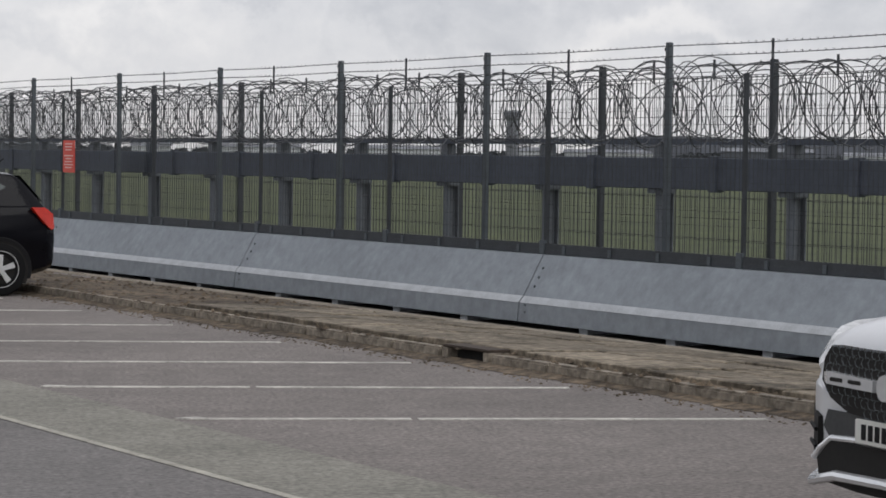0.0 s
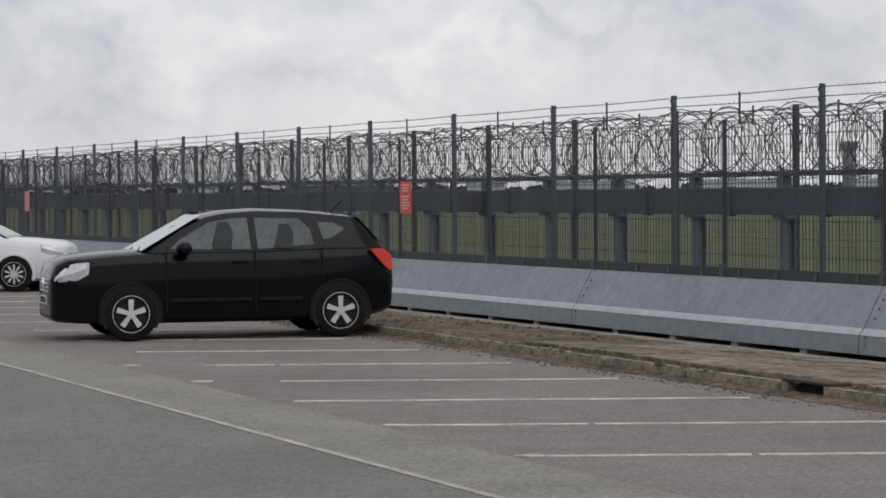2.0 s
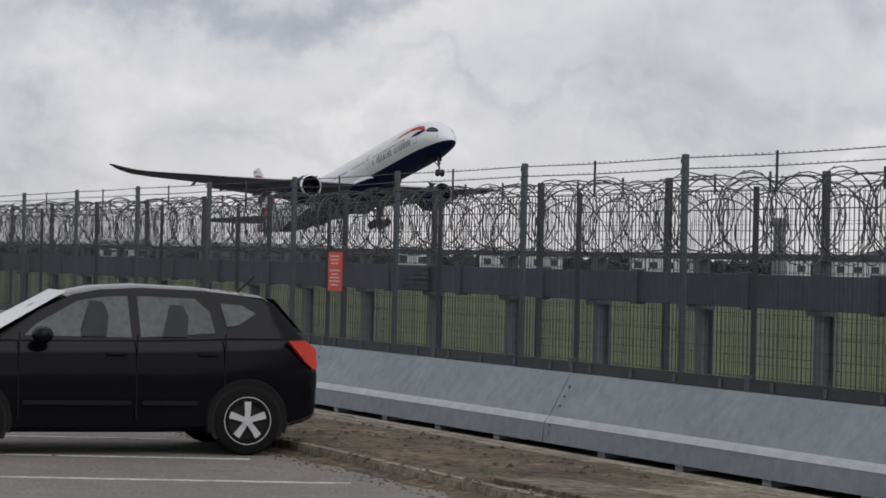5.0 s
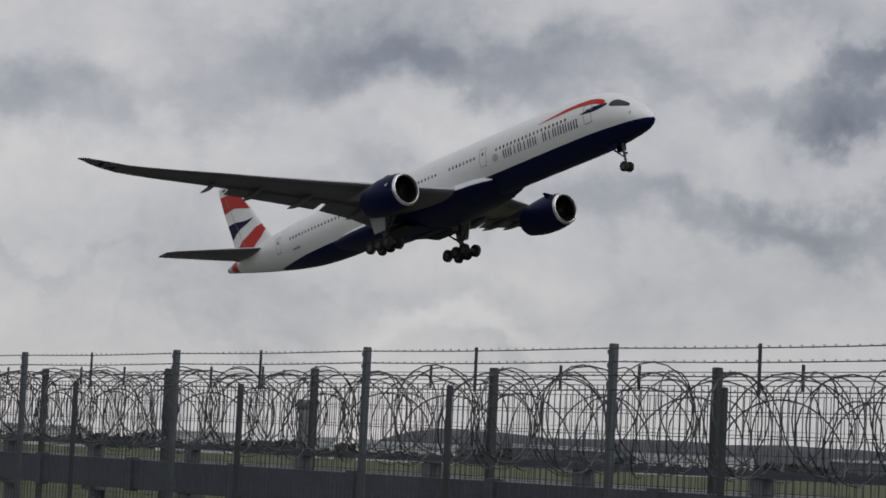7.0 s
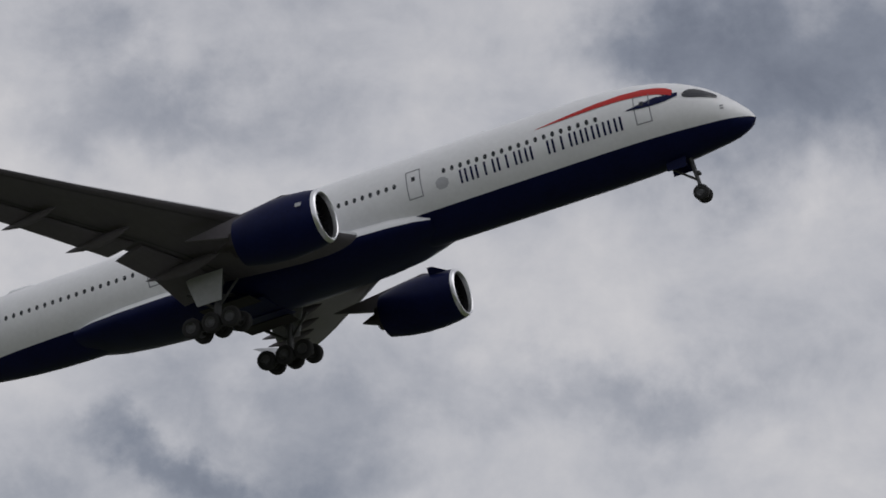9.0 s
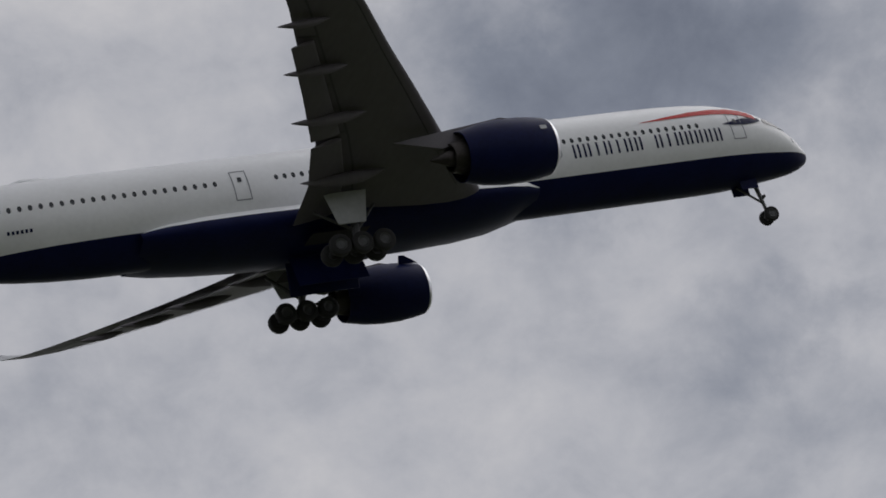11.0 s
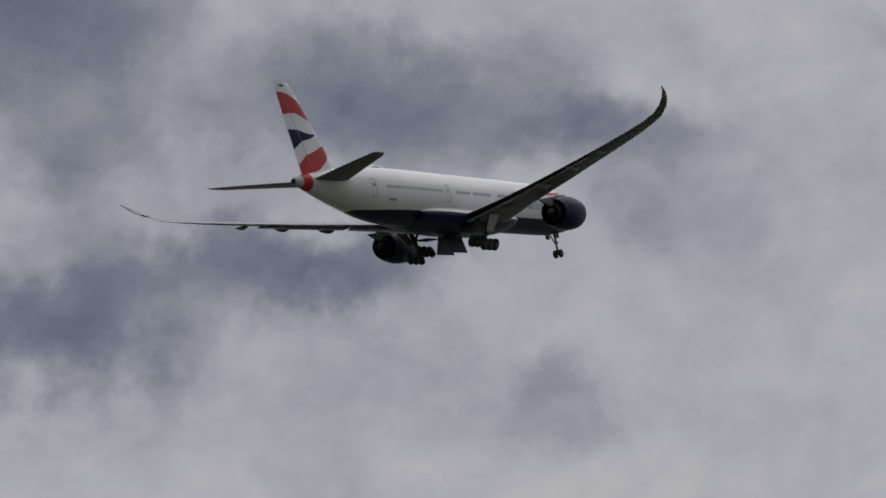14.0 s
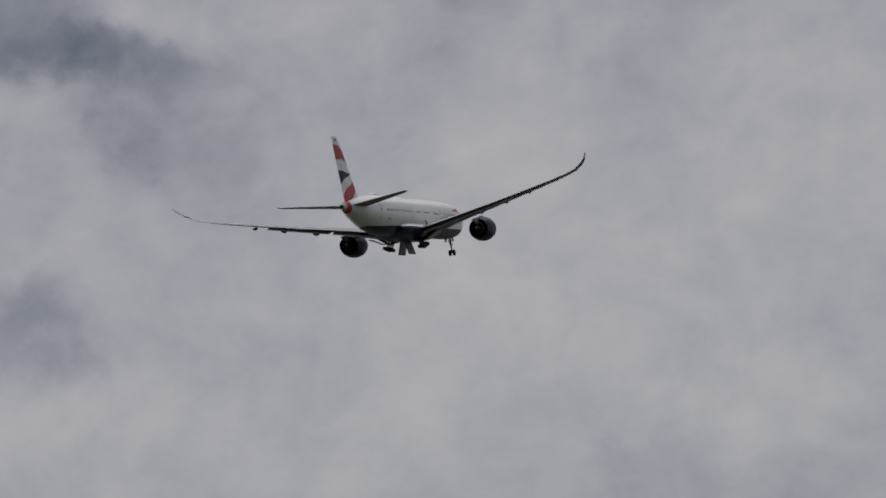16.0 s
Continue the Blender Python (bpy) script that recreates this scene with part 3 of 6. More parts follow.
def build_barrier():
    """Steel-faced barrier units with a pale ledge, in lengths of two fence bays."""
    prof = [(-0.02, 0.012), (0.0, 0.225), (0.03, 0.257), (0.055, 0.287), (0.30, 0.74), (0.62, 0.74), (0.95, 0.30), (0.95, 0.012)]
    unit = empty("barrier_unit", fence_pose(31.05 - 3.65, 14.62), "galvanised steel-faced crash barrier unit with a pale ledge", "crash barrier", "crash barrier units")
    h = 3.65 - 0.012
    bm = bmesh.new()
    loft(bm, [[(-h, y, z) for y, z in prof], [(h, y, z) for y, z in prof]])
    part("body", bm, M_GALV, unit)
    bm = bmesh.new()
    loft(bm, [[(x, y, z) for y, z in ((-0.006, 0.22), (0.028, 0.264), (0.06, 0.294), (0.075, 0.282), (0.03, 0.22))] for x in (-h, h)])
    part("ledge", bm, M_LEDGE, unit, "ledge in a paler steel colour")
    bm = bmesh.new()
    for x in (-h + 0.12,):
        for z in (0.12, 0.2, 0.4, 0.5, 0.6):
            y = 0.0 if z < 0.26 else 0.055 + (z - 0.287) / 0.453 * 0.245
            bmesh.ops.create_cone(bm, cap_ends=True, segments=6, radius1=0.018, radius2=0.012, depth=0.02, matrix=Matrix.Translation((x, y - 0.004, z)) @ Matrix.Rotation(radians(75), 4, "X"))
    tagged(part("bolts", bm, M_POST, unit, "row of dark bolt heads"), kind="stuff")
    shim = None
    for x in (-2.4, -0.8, 0.8, 2.4):
        if shim is None:
            bm = bmesh.new()
            box(bm, -0.08, 0.08, 0.03, 0.85, -0.055, 0.016, 0.004)
            shim = part("packer", bm, M_LEDGE, unit, "pale packing shim", False, Matrix.Translation((x, 0, 0)))
        else:
            part_copy(shim, unit, Matrix.Translation((x, 0, 0)))
    for k in range(-4, 14):
        if k:
            copy_thing(unit, fence_pose(31.05 - 3.65 + 7.30 * k, 14.62))
    # a black sheet paints the shade in the gap below the units
    strip("trim_shadow_gap", M_BLACK, 14.48, 15.6, -0.052, label="black sheet painting the shade in the gap under the crash barrier", category="ground")
    # concrete footing below, and the dark shadow gap
    bm = bmesh.new()
    c = [(s, d) for s, d in ((S0, 14.28), (S0, 14.47), (S1, 14.47), (S1, 14.28))]
    lo, hi = [bm.verts.new(at(s, d, -0.08)) for s, d in c], [bm.verts.new(at(s, d, -0.028)) for s, d in c]
    bm.faces.new(hi)
    for k in range(4):
        bm.faces.new((lo[k], lo[(k + 1) % 4], hi[(k + 1) % 4], hi[k]))
    tagged(link_bm("trim_footing", bm, M_KERB), "narrow concrete footing under the crash barrier", "footing", "", "structure")


def wires(bm, x0, x1, y, z0, z1, dx, dz, r):
    """A welded mesh of square-section wires."""
    n = int((x1 - x0) / dx)
    for i in range(n + 1):
        x = x0 + (x1 - x0) * i / n
        box(bm, x - r, x + r, y - r, y + r, z0, z1)
    m = max(1, int((z1 - z0) / dz))
    for j in range(m + 1):
        z = z0 + (z1 - z0) * j / m
        box(bm, x0, x1, y + r * 1.05, y + r * 3, z - r, z + r)


def build_front_fence():
    """Slim mesh fence that stands on the barrier."""
    s = 27.55
    bay = empty("mesh_fence_bay", fence_pose(s, 15.05), "bay of fine welded mesh with slim dark posts on the barrier", "fence", "front fence bays")
    bm = bmesh.new()
    box(bm, -0.022, 0.022, -0.022, 0.022, 0.62, 2.67, 0.004)
    part("post", bm, M_THIN, bay)
    bm = bmesh.new()
    box(bm, -0.05, 0.05, -0.06, -0.02, 0.60, 0.9, 0.004)
    part("foot_bracket", bm, M_POST, bay)
    bm = bmesh.new()
    wires(bm, -3.61, -0.04, -0.035, 0.86, 2.60, 0.072, 0.145, 0.0021)
    part("mesh_panel", bm, M_WIRE, bay, "fine grey welded mesh")
    bm = bmesh.new()
    box(bm, -3.65, 0.0, -0.05, 0.03, 0.745, 0.80, 0.004)
    box(bm, -3.65, 0.0, -0.045, 0.02, 0.80, 0.86)
    part("base_channel", bm, M_THIN, bay, "dark base channel")
    clamp = None
    for x in (-3.2, -2.3, -1.4, -0.5):
        if clamp is None:
            bm = bmesh.new()
            box(bm, -0.03, 0.03, -0.062, -0.05, 0.75, 0.84, 0.003)
            clamp = part("clamp", bm, M_POST, bay, "", False, Matrix.Translation((x, 0, 0)))
        else:
            part_copy(clamp, bay, Matrix.Translation((x, 0, 0)))
    for k in range(-10, 27):
        if k:
            copy_thing(bay, fence_pose(s + 3.65 * k, 15.05))


def build_tall_fence():
    """Tall posts with four strands of barbed wire and short droppers at mid-span."""
    s = 25.57
    bay = empty("barbed_wire_fence_bay", fence_pose(s, 15.25), "tall notched steel post with four barbed strands", "fence", "barbed wire fence bays")
    bm = bmesh.new()
    box(bm, -0.031, 0.031, -0.03, 0.03, -0.07, 3.03, 0.005)
    part("post", bm, M_POST, bay)
    first = None
    for z in (1.2, 1.5, 1.8, 2.1, 2.4, 2.55, 2.7, 2.85, 2.96):
        if first is None:
            bm = bmesh.new()
            box(bm, -0.040, -0.029, -0.034, 0.02, -0.018, 0.018)
            first = part("clip", bm, M_THIN, bay, "", False, Matrix.Translation((0, 0, z)))
        else:
            part_copy(first, bay, Matrix.Translation((0, 0, z)))
    bm = bmesh.new()
    for z in (2.99, 2.88, 2.77, 2.65):
        pts = [(-3.7 * i / 12, -0.05, z - 0.012 * math.sin(math.pi * i / 12)) for i in range(13)]
        tube(bm, pts, 0.0048, 4, False)
        for i in range(30):
            x = -0.06 - i * 0.122
            tube(bm, [(x - 0.009, -0.05, z - 0.010), (x + 0.009, -0.05, z + 0.010)], 0.0022, 3, False)
            tube(bm, [(x - 0.009, -0.06, z + 0.008), (x + 0.009, -0.04, z - 0.010)], 0.0022, 3, False)
    part("barbed_strand", bm, M_WIRE, bay, "four thin strands of barbed wire")
    bm = bmesh.new()
    box(bm, -1.864, -1.836, -0.07, -0.052, 2.62, 3.01, 0.003)
    part("dropper", bm, M_THIN, bay, "thin wire dropper")
    bm = bmesh.new()
    wires(bm, -3.64, -0.06, 0.05, 0.3, 2.35, 0.2, 0.5, 0.0014)
    part("mesh_panel", bm, M_WIRE, bay)
    for k in range(-9, 27):
        if k:
            copy_thing(bay, fence_pose(s + 3.70 * k, 15.25))


def build_rear_fence():
    s = 31.75
    bay = empty("rear_mesh_fence_bay", fence_pose(s, 18.5), "dark steel post with coarse welded mesh behind the crash rail", "fence", "rear fence bays")
    bm = bmesh.new()
    box(bm, -0.042, 0.042, -0.038, 0.038, -0.1, 3.03, 0.006)
    part("post", bm, M_THIN, bay)
    bm = bmesh.new()
    wires(bm, -3.64, -0.06, -0.055, 0.1, 2.85, 0.10, 0.25, 0.0036)
    part("mesh_panel", bm, M_WIRE, bay)
    for x in (-1.1, -2.4):
        bm = bmesh.new()
        box(bm, x - 0.014, x + 0.014, -0.09, -0.07, 2.80, 3.05)
        part("wire_stay", bm, M_THIN, bay)
    bm = bmesh.new()
    for z in (2.98, 2.9):
        tube(bm, [(-3.7, -0.07, z), (0, -0.07, z)], 0.004, 4, False)
    part("strand", bm, M_WIRE, bay)
    for k in range(-10, 26):
        if k:
            copy_thing(bay, fence_pose(s + 3.70 * k, 18.5))


def build_coils():
    """Loose coils of razor wire between the fences."""
    for j, (d, zc, r, seed) in enumerate(((16.0, 2.42, 0.42, 1), (16.5, 2.46, 0.42, 2), (16.2, 2.30, 0.34, 3), (17.3, 2.40, 0.44, 4))):
        for seg in range(-2, 11):
            bm = bmesh.new()
            rnd = random.Random(seed * 100 + seg)
            pts, n = [], 400
            loops = 20 if j < 2 else 14
            for i in range(n + 1):
                f = i / n
                a = f * loops * math.tau * (1 if j != 1 else -1)
                s = 9.3 * f + 0.30 * math.sin(a * 0.43 + seed)
                wob = 1 + 0.30 * noise.noise((seg * 7 + f * 9, seed, 0))
                pts.append((-(s), math.cos(a) * r * wob * 0.95, math.sin(a) * r * wob + 0.05 * noise.noise((f * 6 + seg, 5, seed))))
            tube(bm, pts, 0.0075, 3, False)
            for i in range(2, n - 1, 3):  # flat barbs
                p, q = Vector(pts[i]), Vector(pts[i + 1])
                t = (q - p).normalized()
                o = t.cross(Vector((0.3, 1, 0.2))).normalized() * 0.024
                a = [bm.verts.new(v) for v in (p - t * 0.02 + o, p + t * 0.03 - o * 0.3, p + t * 0.05 + o, p + t * 0.02 - o)]
                bm.faces.new(a)
            ob = link_bm("razor_wire_coil", bm, M_RAZOR)
            ob.matrix_world = fence_pose(seg * 9.3 + 0.7 * j, d, zc)
            tagged(ob, "loose grey razor wire coil strung between the two fences", "razor wire", "razor wire coils")


def build_crash_rail():
    """Heavy steel rail on posts behind the fences."""
    s = 29.2
    u = empty("crash_rail_section", fence_pose(s, 16.75), "heavy grey steel crash rail section on a stout post", "crash rail", "crash rail sections")
    L = 2.47
    bm = bmesh.new()
    pr = [(0.0, 1.475), (-0.064, 1.478), (-0.07, 1.484), (-0.07, 1.828), (-0.064, 1.833), (0.0, 1.835), (0.05, 1.81), (0.05, 1.50)]
    loft(bm, [[(x, y, z) for y, z in pr] for x in (-L + 0.002, 0)])
    part("rail_beam", bm, M_RAIL, u)
    bm = bmesh.new()
    pr2 = [(y * 1.25 - 0.01, 1.655 + (z - 1.655) * 1.13) for y, z in pr]
    loft(bm, [[(x, y, z) for y, z in pr2] for x in (-L * 0.5 - 0.07, -L * 0.5 + 0.07)])
    part("sleeve", bm, M_RAIL, u, "clamped rail joint sleeve")
    bm = bmesh.new()
    box(bm, -0.075, 0.075, 0.06, 0.08, -0.1, 1.80)
    box(bm, -0.075, 0.075, 0.2, 0.22, -0.1, 1.80)
    box(bm, -0.012, 0.012, 0.08, 0.2, -0.1, 1.80)
    part("post", bm, M_GALVDARK, u, "stout H-section post")
    bm = bmesh.new()
    box(bm, -0.14, 0.14, -0.02, 0.2, 1.42, 1.475, 0.01)
    part("bracket", bm, M_GALVDARK, u)
    bm = bmesh.new()
    box(bm, -0.09, 0.09, 0.02, 0.16, 1.835, 1.985, 0.01)
    part("stub", bm, M_GALVDARK, u)
    bm = bmesh.new()
    box(bm, -L + 0.002, 0, 0.0, 0.14, 1.985, 2.055, 0.0)
    part("top_rail", bm, M_RAIL, u)
    for k in range(-16, 41):
        if k:
            copy_thing(u, fence_pose(s + L * k, 16.75))
    # a perforated plate hung on one rail section
    bm = bmesh.new()
    for k in range(5):
        box(bm, -0.55, 0.55, -0.01, 0.01, 1.50 + k * 0.07, 1.545 + k * 0.07)
    ob = link_bm("louvre_plate", bm, M_RAIL)
    ob.matrix_world = fence_pose(39.3, 16.60)
    tagged(ob, "slotted grey steel plate fixed on the crash rail", "plate")


def build_signs():
    for s, z, mat, rows_n in ((38.05, 1.73, M_RED, 7), (64.7, 1.67, M_PALERED, 0)):
        g = empty("warning_sign", fence_pose(s, 14.98), "red enamel warning sign with pale writing wired to the fence" if rows_n else "faded pink warning sign wired to the fence", "sign")
        bm = bmesh.new()
        box(bm, -0.245, 0.245, -0.012, 0.0, z - 0.255, z + 0.255, 0.004)
        part("sign_plate", bm, mat, g)
        rnd = random.Random(9)
        if rows_n:
            bm = bmesh.new()
            for k in range(9):
                zz = z + 0.20 - k * 0.047
                if k == 3:
                    continue
                w = rnd.uniform(0.12, 0.19)
                box(bm, -w, w, -0.0165, -0.013, zz - 0.010, zz + 0.010)
            part("lettering_bars", bm, M_SIGNWHITE, g, "pale unreadable writing bars")


def build_distance():
    """The far side of the airfield: a belt of trees, sheds and a squat tower."""
    rnd = random.Random(11)

    def polar(b, r):
        a = radians(b)
        return math.sin(a) * r, math.cos(a) * r

    V, Fc = [], []
    for i in range(7000):
        b = rnd.uniform(-34, 45)
        r = rnd.uniform(780, 860)
        x, y = polar(b, r)
        top = 3.0 + 1.5 * noise.noise((b * 0.8, 0, 0))
        z = rnd.uniform(0, 1) ** 0.6 * top
        sz = rnd.uniform(1.2, 3.0)
        n0 = len(V)
        for q in range(6):
            d = Vector((rnd.gauss(0, 1), rnd.gauss(0, 1), rnd.gauss(0, 0.7))).normalized() * sz
            V.append((x + d.x, y + d.y, max(-0.05, z + d.z)))
        Fc += [(n0, n0 + 1, n0 + 2), (n0 + 2, n0 + 3, n0 + 4), (n0 + 4, n0 + 5, n0), (n0 + 1, n0 + 3, n0 + 5), (n0, n0 + 2, n0 + 4)]
    me = bpy.data.meshes.new("far_trees")
    me.from_pydata(V, [], Fc)
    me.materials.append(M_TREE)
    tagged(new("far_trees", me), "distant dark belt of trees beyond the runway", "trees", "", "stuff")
    # a low mound behind the trees, with distance haze in its colour
    bm = bmesh.new()
    rows = []
    for i in range(161):
        b = -34 + 79 * i / 160
        hill = 10.5 * math.sin(math.pi / 2 * max(0, min(1, (b - 10.9) / 2.2))) * (1 if b < 40 else max(0, 1 - (b - 40) / 4))
        h = 2.2 + 0.8 * noise.noise((b * 0.8, 0, 0)) + hill * (0.86 + 0.16 * noise.noise((b * 0.35, 3, 0)))
        rows.append([bm.verts.new((*polar(b, r), z)) for r, z in ((840, -0.1), (880, h * 0.8), (920, h), (1000, -0.1))])
    for p, q in zip(rows, rows[1:]):
        for j in range(3):
            bm.faces.new((p[j], p[j + 1], q[j + 1], q[j]))
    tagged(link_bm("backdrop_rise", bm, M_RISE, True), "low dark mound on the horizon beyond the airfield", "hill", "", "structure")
    # sheds and terminal buildings
    specs = [(-17, 30, 5, 700, 0), (-12.5, 40, 4.5, 690, 1), (-8.5, 26, 5, 700, 0), (-4.6, 12, 4, 640, 0), (-1.5, 30, 4.5, 700, 1), (1.8, 10, 4.2, 650, 0), (4.2, 22, 4.4, 680, 0), (7.5, 20, 4.5, 660, 0),
             (10.2, 9, 4.4, 640, 0), (12.2, 26, 4.2, 660, 0), (15.6, 24, 5.2, 670, 1), (18.6, 30, 4.3, 650, 0), (23, 34, 5.5, 680, 1), (28, 28, 4.4, 660, 0)]
    for b, w, h, r, dark in specs:
        x, y = polar(b, r)
        e = empty("airfield_building", pose(x, y, -0.06, 0, 0, -b), "low dark clad airfield shed far across the runway" if dark else "low white clad airfield building far across the runway", "building", "far airfield buildings")
        bm = bmesh.new()
        box(bm, -w / 2, w / 2, 0, 12, 0, h)
        part("wall", bm, M_FARDARK if dark else M_FARWALL, e)
        bm = bmesh.new()
        rings = [[(-w / 2 - 0.3, -0.4, h), (-w / 2 - 0.3, 6, h + 1.0), (-w / 2 - 0.3, 12.4, h), (-w / 2 - 0.3, 6, h - 0.05)],
                 [(w / 2 + 0.3, -0.4, h), (w / 2 + 0.3, 6, h + 1.0), (w / 2 + 0.3, 12.4, h), (w / 2 + 0.3, 6, h - 0.05)]]
        loft(bm, rings)
        part("roof", bm, M_FARROOF, e)
        nw = int(w / 4)
        for k in range(nw):
            bm = bmesh.new()
            x0 = -w / 2 + (k + 0.5) * w / nw
            box(bm, x0 - 1.0, x0 + 1.0, -0.12, 0.05, 1.2, 2.8)
            part("window", bm, M_FARGLASS, e)
    # squat tower
    x, y = polar(9.9, 600)
    e = empty("water_tower", pose(x, y, -0.06, 0, 0, -10), "squat grey concrete tower with a wider cap", "tower")
    bm = bmesh.new()
    tube(bm, [(0, 0, 0), (0, 0, 6), (0, 0, 11.5)], [1.75, 1.5, 1.4], 16)
    part("shaft", bm, M_CONC, e, smooth=True)
    bm = bmesh.new()
    tube(bm, [(0, 0, 11.3), (0, 0, 12.0), (0, 0, 13.0), (0, 0, 13.6)], [1.45, 2.0, 2.1, 1.9], 16)
    part("cap", bm, M_CONC, e, smooth=True)


# ---- the airliner: x forward from the nose, y to its left, z up from the cabin's axis
M_AWHITE = material("white_aircraft_paint", (0.74, 0.75, 0.76), 0.38, vary=0.05, scale=0.35, coat=0.2, stretch=(1, 1, 1))
M_ANAVY = material("navy_aircraft_paint", (0.005, 0.008, 0.045), 0.45, vary=0.2, scale=0.5, spec=0.1)
M_ARED = material("red_aircraft_paint", (0.46, 0.022, 0.018), 0.45, vary=0.08, scale=0.5, spec=0.25)
# One wing grey in two tones: the darker has underside shade in its colour.
M_ASHADED = material("grey_wing_paint", (0.105, 0.096, 0.108), 0.55, vary=0.12, scale=0.4, stretch=(1, 0.3, 1))
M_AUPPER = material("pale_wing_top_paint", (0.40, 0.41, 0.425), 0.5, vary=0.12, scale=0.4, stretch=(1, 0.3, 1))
M_ADARK = material("dark_wing_seam", (0.06, 0.062, 0.066), 0.6, vary=0.15)
M_AMETAL = material("polished_lip_metal", (0.72, 0.73, 0.75), 0.28, metal=0.9, vary=0.05)
M_AFAN = material("fan_blade_metal", (0.03, 0.03, 0.034), 0.45, metal=0.5, vary=0.3)
M_ATYRE = material("aircraft_tyre", (0.018, 0.018, 0.019), 0.85, vary=0.2)
M_AGEAR = material("landing_gear_steel", (0.07, 0.072, 0.075), 0.5, metal=0.4, vary=0.2)
M_AWIN = material("cabin_window", (0.02, 0.022, 0.028), 0.12, vary=0.1)
M_ALINE = material("door_outline", (0.22, 0.23, 0.25), 0.5, vary=0.1)
M_AFADE = material("pale_grey_crest", (0.42, 0.43, 0.45), 0.5, vary=0.1)
M_EXH = material("heat_stained_exhaust", (0.045, 0.04, 0.038), 0.5, metal=0.7, vary=0.3)

ST = [0, 0.25, 0.7, 1.5, 2.5, 3.7, 5.2, 7.5, 10.5, 14, 50, 54, 58, 62, 66, 69.3, 71.9, 73.3]
SC = [-1.10, -1.04, -0.90, -0.62, -0.28, 0.02, 0.25, 0.43, 0.53, 0.56, 0.56, 0.63, 0.78, 0.99, 1.20, 1.34, 1.42, 1.42]
SH = [0.04, 0.47, 0.87, 1.40, 1.88, 2.30, 2.69, 3.01, 3.14, 3.16, 3.16, 3.07, 2.78, 2.31, 1.74, 1.17, 0.66, 0.34]
SW = [0.04, 0.48, 0.90, 1.46, 1.93, 2.30, 2.62, 2.86, 2.96, 2.98, 2.98, 2.92, 2.68, 2.25, 1.68, 1.10, 0.58, 0.28]


def smooth_interp(x, xs, ys):
    """Monotone cubic between stations."""
    i = min(max(int(np.searchsorted(xs, x)) - 1, 0), len(xs) - 2)
    dl = [(ys[k + 1] - ys[k]) / (xs[k + 1] - xs[k]) for k in range(len(xs) - 1)]

    def tangent(k):
        if k == 0 or k == len(xs) - 1:
            return dl[min(k, len(dl) - 1)]
        a, b = dl[k - 1], dl[k]
        return 0.0 if a * b <= 0 else 2 * a * b / (a + b)

    h = xs[i + 1] - xs[i]
    u = (x - xs[i]) / h
    return ((2 * u ** 3 - 3 * u ** 2 + 1) * ys[i] + (u ** 3 - 2 * u ** 2 + u) * h * tangent(i)
            + (-2 * u ** 3 + 3 * u ** 2) * ys[i + 1] + (u ** 3 - u ** 2) * h * tangent(i + 1))


def section(s):
    return smooth_interp(s, ST, SC), smooth_interp(s, ST, SH), smooth_interp(s, ST, SW)


def skin(s, ang, off=0.0):
    """A point of the fuselage skin; ang 0 is the crown, +90 degrees the right side."""
    c, h, w = section(s)
    return Vector((-s, -(w + off) * math.sin(ang), c + (h + off) * math.cos(ang)))


def livery_line(s):
    return float(np.interp(s, [0, 0.6, 3, 50, 55, 59, 62], [-1.10, -1.10, -1.17, -1.26, -1.30, -1.36, -1.26]))


def line_angle(s):
    c, h, w = section(s)
    return math.acos(max(-1.0, min(1.0, (livery_line(s) - c) / h)))


def decal(bm, cols, side=1, off=0.018, rows=4):
    """A thin skin of paint on the fuselage: columns of (station, low z, high z)."""
    grid = []
    for s, lo, hi in cols:
        c, h, w = section(s)
        col = []
        for j in range(rows + 1):
            z = lo + (hi - lo) * j / rows
            a = math.acos(max(-1.0, min(1.0, (z - c) / h)))
            p = skin(s, a, off)
            col.append(bm.verts.new((p.x, p.y * side, p.z)))
        grid.append(col)
    for a, b in zip(grid, grid[1:]):
        for j in range(rows):
            bm.faces.new((a[j], a[j + 1], b[j + 1], b[j]))


def naca(u, t):
    return 5 * t * (0.2969 * math.sqrt(u) - 0.126 * u - 0.3516 * u * u + 0.2843 * u ** 3 - 0.1036 * u ** 4)


US = [0, 0.012, 0.04, 0.1, 0.2, 0.35, 0.5, 0.65, 0.8, 0.92, 1.0]


def foil_ring(le, chord, t, up, camber=0.0):
    """An aerofoil ring: le the leading edge, chord runs aft along -x, thickness along up."""
    up = Vector(up).normalized()
    le = Vector(le)
    top = [le + Vector((-u * chord, 0, 0)) + up * (naca(u, t) * chord + camber * chord * 4 * u * (1 - u)) for u in US]
    bot = [le + Vector((-u * chord, 0, 0)) + up * (-naca(u, t) * chord + camber * chord * 4 * u * (1 - u)) for u in reversed(US[1:-1])]
    return top + bot


